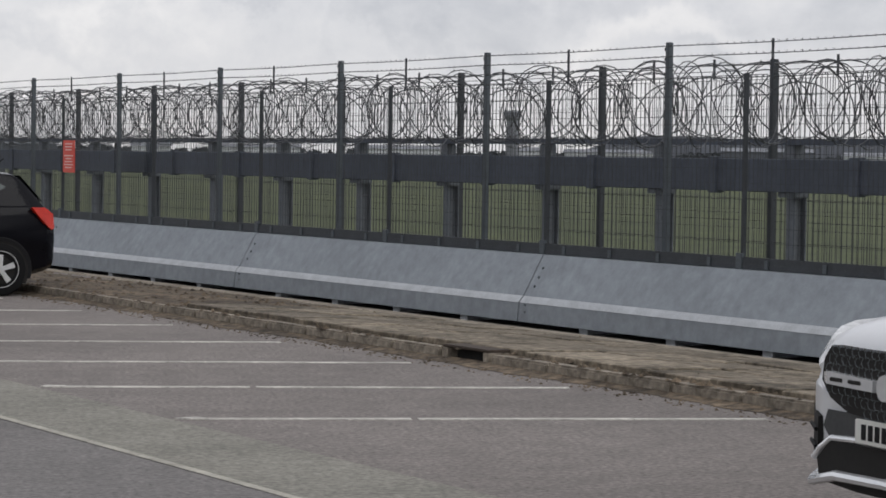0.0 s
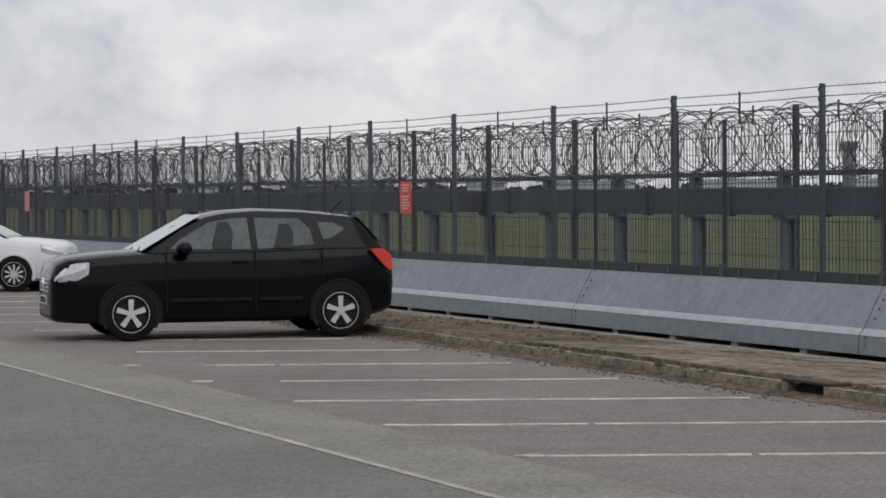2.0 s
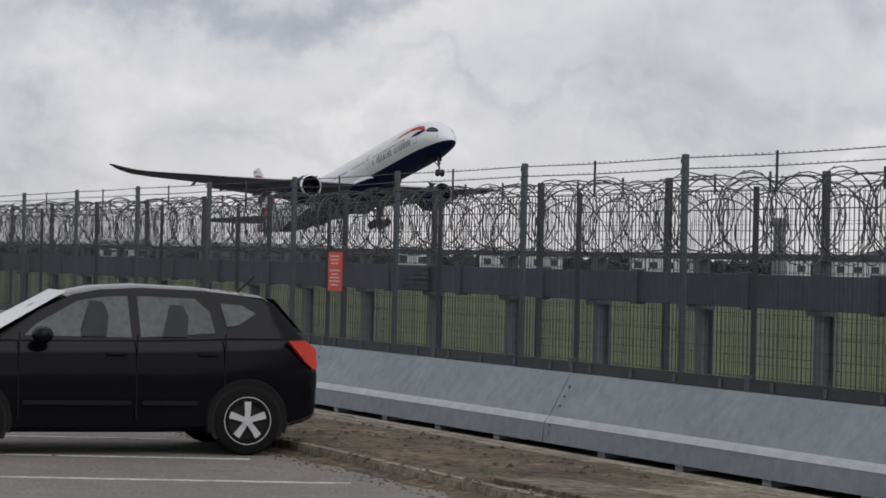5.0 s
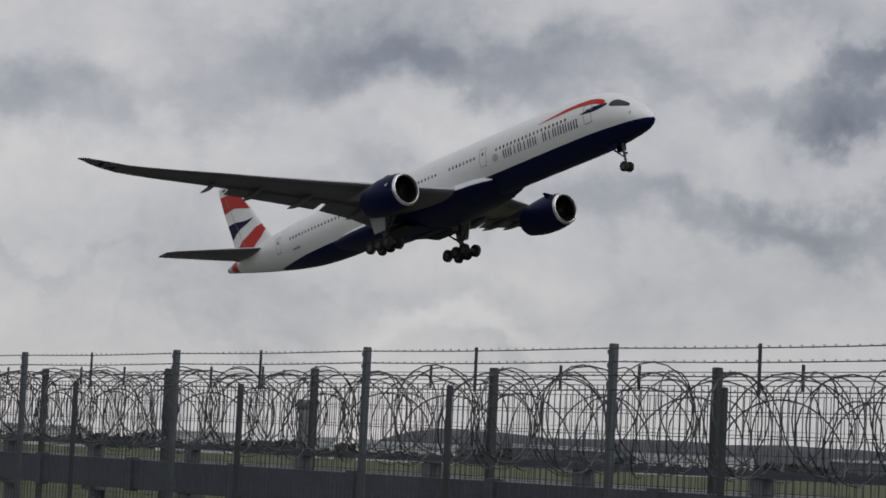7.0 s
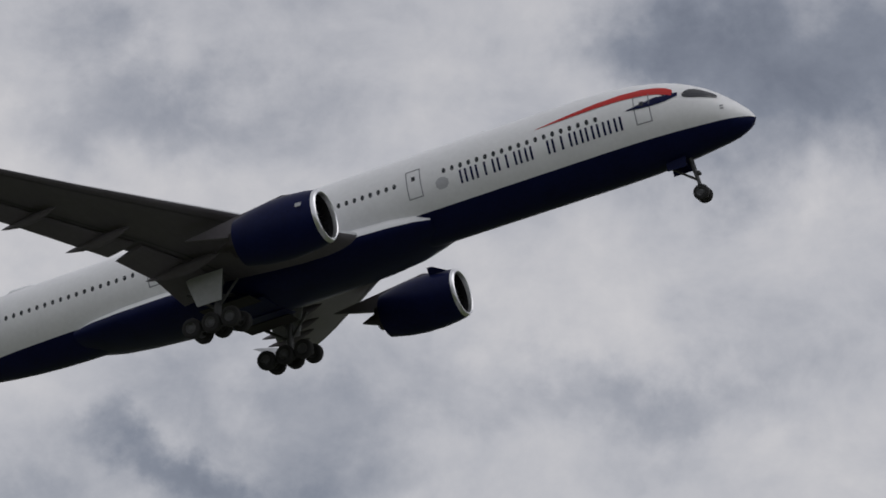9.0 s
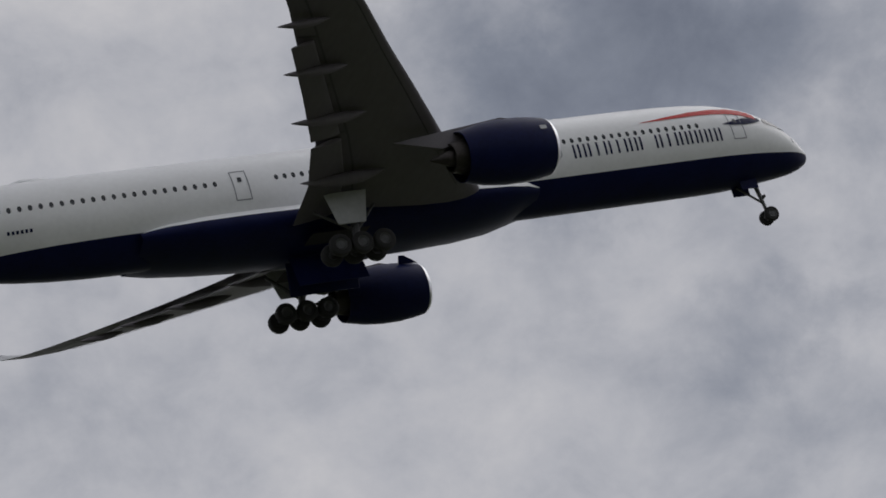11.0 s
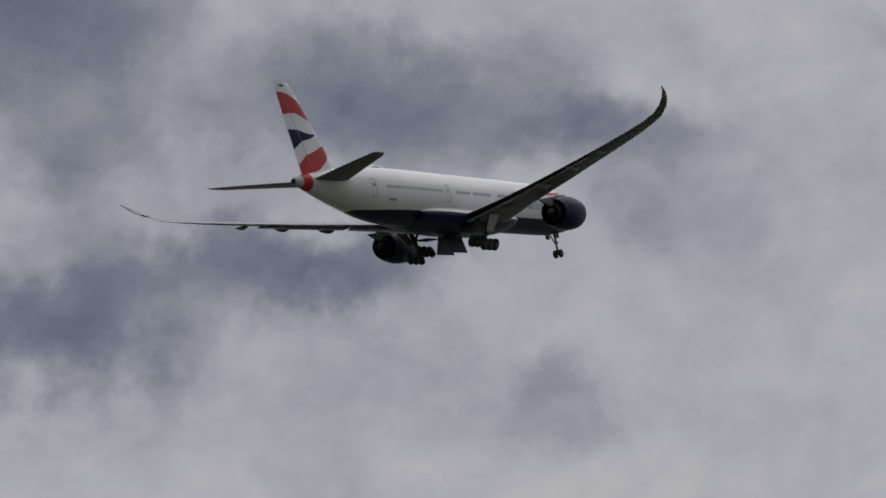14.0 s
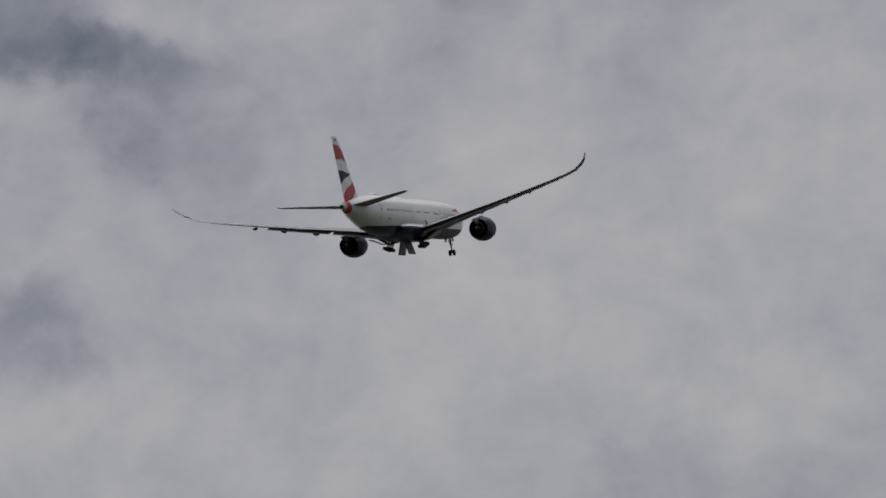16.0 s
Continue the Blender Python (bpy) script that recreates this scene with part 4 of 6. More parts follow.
# wing stations: y, leading edge x, chord, z, thickness
WING = [(2.2, -25.8, 13.4, -1.75, 0.13), (5, -28, 11, -1.25, 0.125), (8, -30.3, 9, -0.65, 0.12), (11, -32.35, 7.85, -0.11, 0.1113), (15, -35.11, 6.75, 0.58, 0.1027),
        (19, -37.95, 5.55, 1.33, 0.0965), (23, -40.65, 4.55, 2.1, 0.0901), (26.5, -43.2, 3.76, 2.77, 0.086), (28.9, -45, 3.2, 3.29, 0.0842), (30.6, -46.48, 2.75, 3.77, 0.0846),
        (31.8, -48, 2.3, 4.43, 0.08), (32.5, -49.44, 1.75, 5.02, 0.08), (32.9, -50.81, 1.1, 5.58, 0.08), (33.1, -52.2, 0.4, 5.98, 0.08)]


def wing_at(y):
    ys = [w[0] for w in WING]
    return [float(np.interp(y, ys, [w[k] for w in WING])) for k in (1, 2, 3, 4)]


def revolve(bm, prof, x0, yc, zc, n=36, close_ends=False):
    rings = []
    for x, r in prof:
        rings.append([(x0 + x, yc + math.cos(k * math.tau / n) * r, zc + math.sin(k * math.tau / n) * r) for k in range(n)])
    return loft(bm, rings, True, close_ends)


def wheel_bm(r, w, n=20):
    """A tyre on its y axis."""
    bm = bmesh.new()
    prof = [(-w / 2, r * 0.55), (-w / 2, r * 0.85), (-w * 0.42, r * 0.95), (-w * 0.25, r), (w * 0.25, r), (w * 0.42, r * 0.95), (w / 2, r * 0.85), (w / 2, r * 0.55)]
    loft(bm, [[(math.cos(k * math.tau / n) * q, y, math.sin(k * math.tau / n) * q) for k in range(n)] for y, q in prof], True, False)
    return bm


def hub_bm(r, w, n=16):
    bm = bmesh.new()
    prof = [(-w * 0.36, r * 0.1), (-w * 0.30, r * 0.35), (-w * 0.45, r * 0.56), (w * 0.45, r * 0.56), (w * 0.30, r * 0.35), (w * 0.36, r * 0.1)]
    loft(bm, [[(math.cos(k * math.tau / n) * q, y, math.sin(k * math.tau / n) * q) for k in range(n)] for y, q in prof], True, True)
    return bm


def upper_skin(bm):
    """Faces that look up keep the unshaded grey; the rest get painted shade."""
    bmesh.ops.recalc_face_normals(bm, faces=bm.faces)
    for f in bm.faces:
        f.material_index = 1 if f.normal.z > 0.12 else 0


GEARS, BAY_DOORS = [], []


def build_airliner():
    e = empty("airliner", Matrix.Identity(4), "white and navy twin-engine jet airliner climbing and folding its landing gear", "airplane")
    sts = [0, 0.08, 0.25, 0.5, 0.9, 1.4, 2, 2.7, 3.5, 4.5, 5.7, 7.2, 9, 11, 14] + [14 + 3 * k for k in range(1, 13)] + [52, 54, 56, 58, 60, 61, 62]
    tail = [62, 63, 64.5, 66, 67.5, 69, 70.6, 71.3, 72.1, 72.5, 73.3]
    # upper skin
    bm = bmesh.new()
    n = 36
    loft(bm, [[skin(s, -line_angle(s) + 2 * line_angle(s) * k / n) for k in range(n + 1)] for s in sts], False, False)
    part("fuselage", bm, M_AWHITE, e, "white painted cabin skin", True)
    bm = bmesh.new()
    n = 20
    loft(bm, [[skin(s, line_angle(s) + (math.tau - 2 * line_angle(s)) * k / n) for k in range(n + 1)] for s in sts], False, False)
    part("belly", bm, M_ANAVY, e, "navy painted belly", True)
    bm = bmesh.new()
    n = 40
    loft(bm, [[skin(s, math.tau * k / n) for k in range(n)] for s in tail[:7]], True, False)
    part("tail_section", bm, M_AWHITE, e, "", True)
    bm = bmesh.new()
    loft(bm, [[skin(s, math.tau * k / n, 0.004) for k in range(n)] for s in tail[6:9]], True, False)
    cone = part("tail_cone", bm, M_ARED, e, "red tail cone", True)
    bm = bmesh.new()
    loft(bm, [[skin(s, math.tau * k / n, 0.002) for k in range(n)] for s in tail[8:]], True, True)
    part("cone_tip", bm, M_AFADE, cone, "bare metal tip of the tail cone", True)
    bm = bmesh.new()
    tube(bm, [(-73.25, 0, 1.42), (-73.45, 0, 1.42)], 0.26, 16)
    part("exhaust_pipe", bm, M_EXH, cone, "dark auxiliary exhaust")
    # wing-to-body fairing, split at the livery line
    fs = [22.0, 23.0, 24.6, 27, 30, 34, 38, 42, 45, 47.5, 49]
    fw = [2.3, 2.85, 3.25, 3.5, 3.52, 3.52, 3.50, 3.44, 3.32, 3.1, 2.75]
    fb = [-2.3, -2.55, -2.95, -3.2, -3.32, -3.36, -3.34, -3.22, -3.0, -2.7, -2.35]
    ft = [-1.1, -0.65, -0.4, -0.3, -0.3, -0.3, -0.28, -0.25, -0.3, -0.55, -0.95]
    upper, lower = [], []
    for s, w, b, t in zip(fs, fw, fb, ft):
        zl = livery_line(s) - float(np.interp(s, [21, 26, 32, 40, 49], [0.45, 0.45, 0.35, 0.1, 0.05]))
        mid = (t + b) / 2
        hh = (t - b) / 2
        al = math.acos(max(-1, min(1, (zl - mid) / hh)))
        upper.append([Vector((-s, -w * math.sin(a), mid + hh * math.cos(a))) for a in [-al + 2 * al * k / 24 for k in range(25)]])
        lower.append([Vector((-s, -w * math.sin(a), mid + hh * math.cos(a))) for a in [al + (math.tau - 2 * al) * k / 24 for k in range(25)]])
    bm = bmesh.new()
    loft(bm, upper, False, False)
    part("wing_fairing", bm, M_AWHITE, e, "", True)
    bm = bmesh.new()
    loft(bm, lower, False, False)
    part("belly_fairing", bm, M_ANAVY, e, "", True)

    # cabin windows, doors, lettering bars and ribbon, on both sides
    bm = bmesh.new()
    k8 = [(math.cos(a) * 0.135, math.sin(a) * 0.20) for a in [i * math.tau / 10 for i in range(10)]]
    bm.faces.new([bm.verts.new((x, 0.0, z)) for x, z in k8])
    r = bmesh.ops.extrude_face_region(bm, geom=list(bm.faces))
    bmesh.ops.translate(bm, verts=[v for v in r["geom"] if isinstance(v, bmesh.types.BMVert)], vec=(0, 0.02, 0))
    wme = None
    zones = [(9.2, 20.5, 19), (23.5, 28.2, 8), (30.0, 35.2, 9), (36.0, 40.0, 7), (43.4, 57.5, 22)]
    for side in (1, -1):
        for a, b, cnt in zones:
            for i in range(cnt):
                s = a + (b - a) * (i + 0.5) / cnt
                c, h, w = section(s)
                ang = math.acos((1.05 - c) / h)
                p, q = skin(s, ang, 0.004), skin(s + 0.2, math.acos((1.05 - section(s + 0.2)[0]) / section(s + 0.2)[1]), 0.004)
                nx = (p - q).normalized()
                nrm = Vector((0, -math.sin(ang), math.cos(ang)))
                zz = Vector((0, math.cos(ang), math.sin(ang)))
                zz = (zz - nx * zz.dot(nx)).normalized()
                yy = zz.cross(nx)
                m = Matrix((nx, yy, zz)).transposed().to_4x4()
                m.translation = p
                if side < 0:
                    m = Matrix.Diagonal((1, -1, 1, 1)) @ m @ Matrix.Diagonal((1, -1, 1, 1))
                if wme is None:
                    wme = part("cabin_window", bm, M_AWIN, e, "", False, m)
                else:
                    part_copy(wme, e, m)
        for s, w in ((6.4, 1.05), (22.4, 1.05), (42.1, 1.05), (59.9, 0.95)):
            bm = bmesh.new()
            zl, zh = -0.2, 1.8
            if s > 55:
                zl, zh = -0.05, 1.85
            t = 0.07
            decal(bm, [(s - w / 2, zl, zh), (s - w / 2 + t, zl, zh)], side, 0.02, 8)
            decal(bm, [(s + w / 2 - t, zl, zh), (s + w / 2, zl, zh)], side, 0.02, 8)
            decal(bm, [(s - w / 2, zl, zl + t), (s + w / 2, zl, zl + t)], side, 0.02, 1)
            decal(bm, [(s - w / 2, zh - t, zh), (s + w / 2, zh - t, zh)], side, 0.02, 1)
            d = part("cabin_door", bm, M_ALINE, e, "grey outlined cabin door")
            bm = bmesh.new()
            decal(bm, [(s - 0.13, 1.0, 1.32), (s + 0.13, 1.0, 1.32)], side, 0.022, 2)
            part("door_window", bm, M_AWIN, d)
        # the name is drawn as plain upright bars, one a letter
        s0, s1 = 19.3, 7.7
        for i in range(15):
            if i == 7:
                continue
            s = s0 + (s1 - s0) * (i + 0.5) / 15
            if side < 0:
                s = s1 + s0 - s
            bm = bmesh.new()
            for o in ((0.0,) if i in (2, 4, 9) else (-0.18, 0.18)):
                decal(bm, [(s + o - 0.075, -0.20, 0.72), (s + o + 0.075, -0.20, 0.72)], side, 0.02, 4)
            part("name_bar", bm, M_ANAVY, e, "pair of thin navy bars in place of a letter")
        bm = bmesh.new()
        decal(bm, [(20.0, 0.1, 0.4), (20.2, -0.12, 0.6), (20.45, -0.15, 0.66), (20.7, -0.12, 0.6), (20.9, 0.1, 0.4)], side, 0.02, 3)
        part("crest", bm, M_AFADE, e, "small pale grey crest")
        bm = bmesh.new()
        for i in range(6):
            decal(bm, [(55.4 + i * 0.27, -0.42, -0.22), (55.56 + i * 0.27, -0.42, -0.22)], side, 0.02, 1)
        part("registration_bars", bm, M_ANAVY, e, "small navy bars in place of a registration")
        bm = bmesh.new()
        decal(bm, [(13.6, 1.74, 1.76), (11.5, 1.80, 2.02), (9.5, 1.86, 2.24), (7.8, 1.86, 2.34), (6.4, 1.76, 2.32), (5.4, 1.58, 2.16), (4.8, 1.36, 1.94), (4.4, 1.2, 1.66)], side, 0.024, 5)
        part("ribbon", bm, M_ARED, e, "red ribbon stripe along the cabin roof")
        bm = bmesh.new()
        decal(bm, [(7.5, 0.94, 0.97), (6.6, 0.85, 1.15), (5.6, 0.82, 1.36), (4.9, 0.90, 1.34), (4.4, 1.02, 1.40), (4.1, 1.12, 1.36)], side, 0.026, 4)
        part("ribbon_tail", bm, M_ANAVY, e, "navy tail of the ribbon stripe")
        bm = bmesh.new()
        decal(bm, [(3.85, 1.02, 1.14), (3.7, 0.88, 1.36), (3.45, 0.80, 1.50), (3.1, 0.73, 1.46), (2.75, 0.66, 1.30), (2.4, 0.58, 1.10), (2.05, 0.48, 0.86), (1.85, 0.44, 0.66)], side, 0.022, 4)
        part("cockpit_window", bm, M_AWIN, e, "black masked cockpit glazing")
        bm = bmesh.new()
        for z in (-0.15, 0.05):
            decal(bm, [(1.55, z - 0.3, z - 0.2), (1.75, z - 0.3, z - 0.2)], side, 0.02, 1)
        part("probe", bm, M_ALINE, e)
    bm = bmesh.new()
    for s, hh in ((18, 0.35), (33, 0.3), (48.5, 0.28)):
        loft(bm, [[(-s + 0.25, -0.02, 3.68), (-s + 0.25, 0.02, 3.68), (-s - 0.2, 0.02, 3.68), (-s - 0.2, -0.02, 3.68)],
                  [(-s + 0.05, -0.01, 3.65 + hh), (-s + 0.05, 0.01, 3.65 + hh), (-s - 0.15, 0.01, 3.65 + hh), (-s - 0.15, -0.01, 3.65 + hh)]])
    part("antenna", bm, M_AWHITE, e)
    bm = bmesh.new()
    loft(bm, [[(-x, math.cos(a) * w, 3.66 + math.sin(a) * h) for a in [math.pi * k / 10 for k in range(11)]] for x, w, h in ((52.3, 0.1, 0.05), (53.1, 0.6, 0.32), (54.7, 0.65, 0.36), (55.9, 0.1, 0.05))], False, False)
    part("satellite_dome", bm, M_AWHITE, e, "low white satellite dome", True)

    # wings
    for side in (1, -1):
        bm = bmesh.new()
        rings = []
        for i, (y, x, c, z, t) in enumerate(WING):
            a, b = WING[max(0, i - 1)], WING[min(len(WING) - 1, i + 1)]
            tang = Vector((0, b[0] - a[0], b[3] - a[3])).normalized()
            up = Vector((0, -tang.z, tang.y))
            ring = foil_ring((x, y, z), c, t, up, 0.012)
            rings.append([(p.x, p.y * -side, p.z) for p in ring])
        loft(bm, rings)
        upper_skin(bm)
        wing = part("wing", bm, [M_ASHADED, M_AUPPER], e, "long grey swept wing with an upswept tip", True)
        # dark seams between flaps on the underside, and leading-edge slats

        def under(y, u, off=0.05):
            x, c, z, t = wing_at(y)
            return Vector((x - u * c, -side * y, z - naca(u, t) * c + 0.012 * c * 4 * u * (1 - u) - off))

        def seam(pts, w=0.10):
            bm = bmesh.new()
            for (y0, u0), (y1, u1) in zip(pts, pts[1:]):
                a, b = under(y0, u0), under(y1, u1)
                d = (b - a).normalized()
                o = Vector((-d.y, d.x, 0)).normalized() * w / 2
                bm.faces.new([bm.verts.new(v) for v in (a - o, b - o, b + o, a + o)])
            part("flap_seam", bm, M_ADARK, wing, "dark gap between wing and flaps")

        seam([(4 + k * 0.5, 0.74) for k in range(0, 48)], 0.13)
        for y in (6.8, 11.4, 16.2, 20.6, 24.6, 28):
            seam([(y, 0.74), (y, 0.86), (y, 0.985)], 0.10)
        seam([(5 + k * 0.5, 0.10) for k in range(0, 47)], 0.07)
        # flap track fairings
        for y, ln, rr in ((7.6, 5.6, 0.42), (13.6, 4.8, 0.36), (18.2, 4.0, 0.31), (22.4, 3.2, 0.25)):
            x, c, z, t = wing_at(y)
            xs = x - c * 0.52
            zb = z - naca(0.6, t) * c
            bm = bmesh.new()
            ringlist = []
            for f, q in ((0, 0.06), (0.12, 0.55), (0.3, 0.95), (0.5, 1.0), (0.72, 0.75), (0.9, 0.36), (1.0, 0.05)):
                ringlist.append([(xs - f * ln * 1.0, -side * y + math.cos(k * math.tau / 12) * rr * q * 0.72,
                                  zb - 0.12 - rr * 0.75 * math.sin(f * math.pi) * 0.8 - 0.45 * f * f * 0.6 + math.sin(k * math.tau / 12) * rr * q) for k in range(12)])
            loft(bm, ringlist)
            part("flap_track_fairing", bm, M_ASHADED, wing, "", True)
        # drooped inboard flaps and outboard flaps
        for y0, y1, ch in ((3.6, 10.9, 0.27), (11.5, 20.4, 0.26)):
            bm = bmesh.new()
            rr2 = []
            for y in (y0, (y0 + y1) / 2, y1):
                x, c, z, t = wing_at(y)
                cc = max(1.5, c * ch)
                le = Vector((x - c * 0.80, -side * y, z - 0.10 - c * 0.018))
                ring = foil_ring((0, 0, 0), cc, 0.11, (0, 0, 1))
                rot = Matrix.Rotation(radians(-13), 3, "Y")
                rr2.append([le + rot @ p for p in ring])
            loft(bm, rr2)
            part("flap", bm, M_ASHADED, wing, "", True)
        # navy and white tip mark
        bm = bmesh.new()
        for y, u0, u1 in ((31.0, 0.1, 0.9),):
            x, c, z, t = wing_at(y)
            x2, c2, z2, t2 = wing_at(32.1)
            for sgn in (1, -1):
                bm.faces.new([bm.verts.new(v) for v in ((x - 0.15 * c, -side * (y + 0.13 * sgn), z - 0.02), (x - 0.75 * c, -side * (y + 0.13 * sgn), z - 0.02),
                                                        (x2 - 0.75 * c2, -side * (32.1 + 0.13 * sgn), z2), (x2 - 0.15 * c2, -side * (32.1 + 0.13 * sgn), z2))])
        part("tip_mark", bm, M_ANAVY, wing, "navy mark on the wing tip")

        # engine: nacelle open at the front, lip, fan, spinner, exhaust
        yc, zc = -side * 10.9, -2.5
        bm = bmesh.new()
        revolve(bm, [(-0.26, 1.74), (-0.9, 1.86), (-2.0, 1.97), (-3.3, 1.97), (-4.6, 1.84), (-6.0, 1.54), (-6.02, 1.48), (-4.4, 1.62), (-3.0, 1.60)], -25.5, yc, zc)
        eng = part("engine", bm, M_ANAVY, e, "navy engine nacelle with a bright inlet lip", True)
        bm = bmesh.new()
        revolve(bm, [(-0.27, 1.745), (-0.12, 1.69), (-0.02, 1.60), (0.0, 1.54), (-0.05, 1.48), (-0.3, 1.44)], -25.5, yc, zc)
        part("inlet_lip", bm, M_AMETAL, eng, "bright metal inlet lip", True)
        bm = bmesh.new()
        revolve(bm, [(-0.3, 1.44), (-0.8, 1.44), (-1.5, 1.50), (-1.7, 1.50)], -25.5, yc, zc)
        part("inlet_duct", bm, M_AFAN, eng, "dark inlet duct", True)
        bm = bmesh.new()
        for k in range(22):
            a = k * math.tau / 22
            rows_ = []
            for q, tw in ((0.42, 0.10), (0.95, 0.17), (1.47, 0.20)):
                ca, sa = math.cos(a + tw), math.sin(a + tw)
                cb, sb = math.cos(a - tw * 0.2 + 0.16 / q * 0.9), math.sin(a - tw * 0.2 + 0.16 / q * 0.9)
                rows_.append(((-26.1, yc + ca * q, zc + sa * q), (-26.45, yc + cb * q, zc + sb * q)))
            for (a0, b0), (a1, b1) in zip(rows_, rows_[1:]):
                bm.faces.new([bm.verts.new(v) for v in (a0, b0, b1, a1)])
        revolve(bm, [(-1.75, 1.5), (-1.76, 0.02)], -25.5, yc, zc)
        part("fan", bm, M_AFAN, eng, "dark fan blades")
        bm = bmesh.new()
        revolve(bm, [(-0.85, 0.02), (-1.0, 0.16), (-1.25, 0.32), (-1.55, 0.44)], -25.5, yc, zc, 20)
        part("spinner", bm, M_AFAN, eng, "", True)
        bm = bmesh.new()
        revolve(bm, [(-4.6, 1.25), (-5.6, 1.12), (-6.6, 0.86), (-6.62, 0.80), (-6.0, 0.75)], -25.5, yc, zc)
        revolve(bm, [(-5.8, 0.62), (-6.8, 0.46), (-7.9, 0.06)], -25.5, yc, zc, 20, True)
        part("exhaust_nozzle", bm, M_EXH, eng, "heat-stained exhaust nozzle", True)
        bm = bmesh.new()
        loft(bm, [[(-26.5, yc - 0.18, -0.72), (-26.5, yc + 0.18, -0.72), (-32.5, yc + 0.2, -1.9), (-32.5, yc - 0.2, -1.9)],
                  [(-28.2, yc - 0.25, -0.35), (-28.2, yc + 0.25, -0.35), (-35.5, yc + 0.12, -1.15), (-35.5, yc - 0.12, -1.15)]])
        part("pylon", bm, M_ASHADED, eng)
        bm = bmesh.new()
        for sg in (1,):
            loft(bm, [[(-25.9, yc + side * 1.2, zc + 1.45), (-25.9, yc + side * 1.24, zc + 1.45), (-27.3, yc + side * 1.24, zc + 1.5), (-27.3, yc + side * 1.2, zc + 1.5)],
                      [(-26.9, yc + side * 1.55, zc + 1.95), (-26.9, yc + side * 1.58, zc + 1.95), (-27.3, yc + side * 1.58, zc + 1.98), (-27.3, yc + side * 1.55, zc + 1.98)]])
        part("nacelle_strake", bm, M_ANAVY, eng)
        bm = bmesh.new()
        a = radians(15)
        for x in (-26.3,):
            pts = []
            for dx, da in ((0, -0.07), (0, 0.07), (-0.42, 0.07), (-0.42, -0.07)):
                rr_ = 1.985
                pts.append(bm.verts.new((x + dx, yc - side * math.cos(a + da) * rr_, zc + math.sin(a + da) * rr_)))
            bm.faces.new(pts)
        part("nacelle_mark", bm, M_AFADE, eng, "small pale mark")

        # tailplane
        bm = bmesh.new()
        rings = []
        for y, x, c, z, t in ((0.3, -62.9, 7.2, 1.65, 0.10), (1.4, -63.8, 6.6, 1.75, 0.10), (5.4, -67.4, 4.9, 2.12, 0.09), (9.1, -70.8, 3.1, 2.44, 0.085), (9.7, -71.7, 2.35, 2.5, 0.07)):
            rings.append([(p.x, p.y * -side, p.z) for p in foil_ring((x, y, z), c, t, (0, 0, 1))])
        loft(bm, rings)
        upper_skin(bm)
        part("tailplane", bm, [M_ASHADED, M_AUPPER], e, "grey tailplane", True)

        # main gear with a six-wheel bogie
        gx, gy, gz = -36.9, -side * 5.3, -5.15
        bm = bmesh.new()
        tube(bm, [(gx + 0.6, gy - side * -0.2, -2.0), (gx, gy, gz + 0.1)], [0.30, 0.22], 12)
        gear = part("main_gear", bm, M_AGEAR, e, "six-wheel main landing gear folding inwards")
        for pts, r in (([(gx + 0.2, gy, -3.2), (gx + 0.4, gy + side * 2.3, -2.6)], 0.12), ([(gx + 0.1, gy, -4.0), (gx - 2.0, gy + side * 0.4, -2.4)], 0.11), ([(gx + 0.1, gy, -4.2), (gx + 1.9, gy + side * 0.2, -2.4)], 0.10)):
            bm = bmesh.new()
            tube(bm, pts, r, 8)
            part("brace", bm, M_AGEAR, gear)
        bm = bmesh.new()
        box(bm, gx - 1.75, gx + 1.75, gy - 0.16, gy + 0.16, gz - 0.14, gz + 0.16, 0.05)
        part("bogie_beam", bm, M_AGEAR, gear)
        for dx in (-1.45, 0, 1.45):
            bm = bmesh.new()
            tube(bm, [(gx + dx, gy - 0.8, gz), (gx + dx, gy + 0.8, gz)], 0.12, 8)
            part("axle", bm, M_AGEAR, gear)
        first = None
        for dx in (-1.45, 0, 1.45):
            for dy in (-0.78, 0.78):
                m = Matrix.Translation((gx + dx, gy + dy, gz))
                if first is None:
                    first = part("tyre", wheel_bm(0.69, 0.52), M_ATYRE, gear, "", True, m)
                    hub = part("hub", hub_bm(0.69, 0.52), M_AGEAR, gear, "", True, m)
                else:
                    part_copy(first, gear, m)
                    part_copy(hub, gear, m)
        bm = bmesh.new()
        loft(bm, [[(gx + 1.3, gy - side * 0.55, -1.7), (gx - 1.5, gy - side * 0.55, -1.7), (gx - 1.5, gy - side * 0.62, -1.7), (gx + 1.3, gy - side * 0.62, -1.7)],
                  [(gx + 0.8, gy - side * 0.42, -3.7), (gx - 1.0, gy - side * 0.42, -3.7), (gx - 1.0, gy - side * 0.48, -3.7), (gx + 0.8, gy - side * 0.48, -3.7)]])
        part("gear_door", bm, M_AFADE, gear, "pale leg door")
        GEARS.append((gear, -side, Vector((gx + 0.5, gy, -1.9))))
        # inner bay door, hinged beside the keel
        hinge = Vector((gx, -side * 0.35, -3.385))
        bm = bmesh.new()
        loft(bm, [[(gx + x, -side * (0.35 + y), -3.385 + z) for x, y, z in r] for r in (((2.3, 0, 0.02), (-2.4, 0, 0.02), (-2.4, 2.1, 0.25), (2.3, 2.1, 0.25)), ((2.3, 0, -0.04), (-2.4, 0, -0.04), (-2.3, 2.1, 0.19), (2.2, 2.1, 0.19)))])
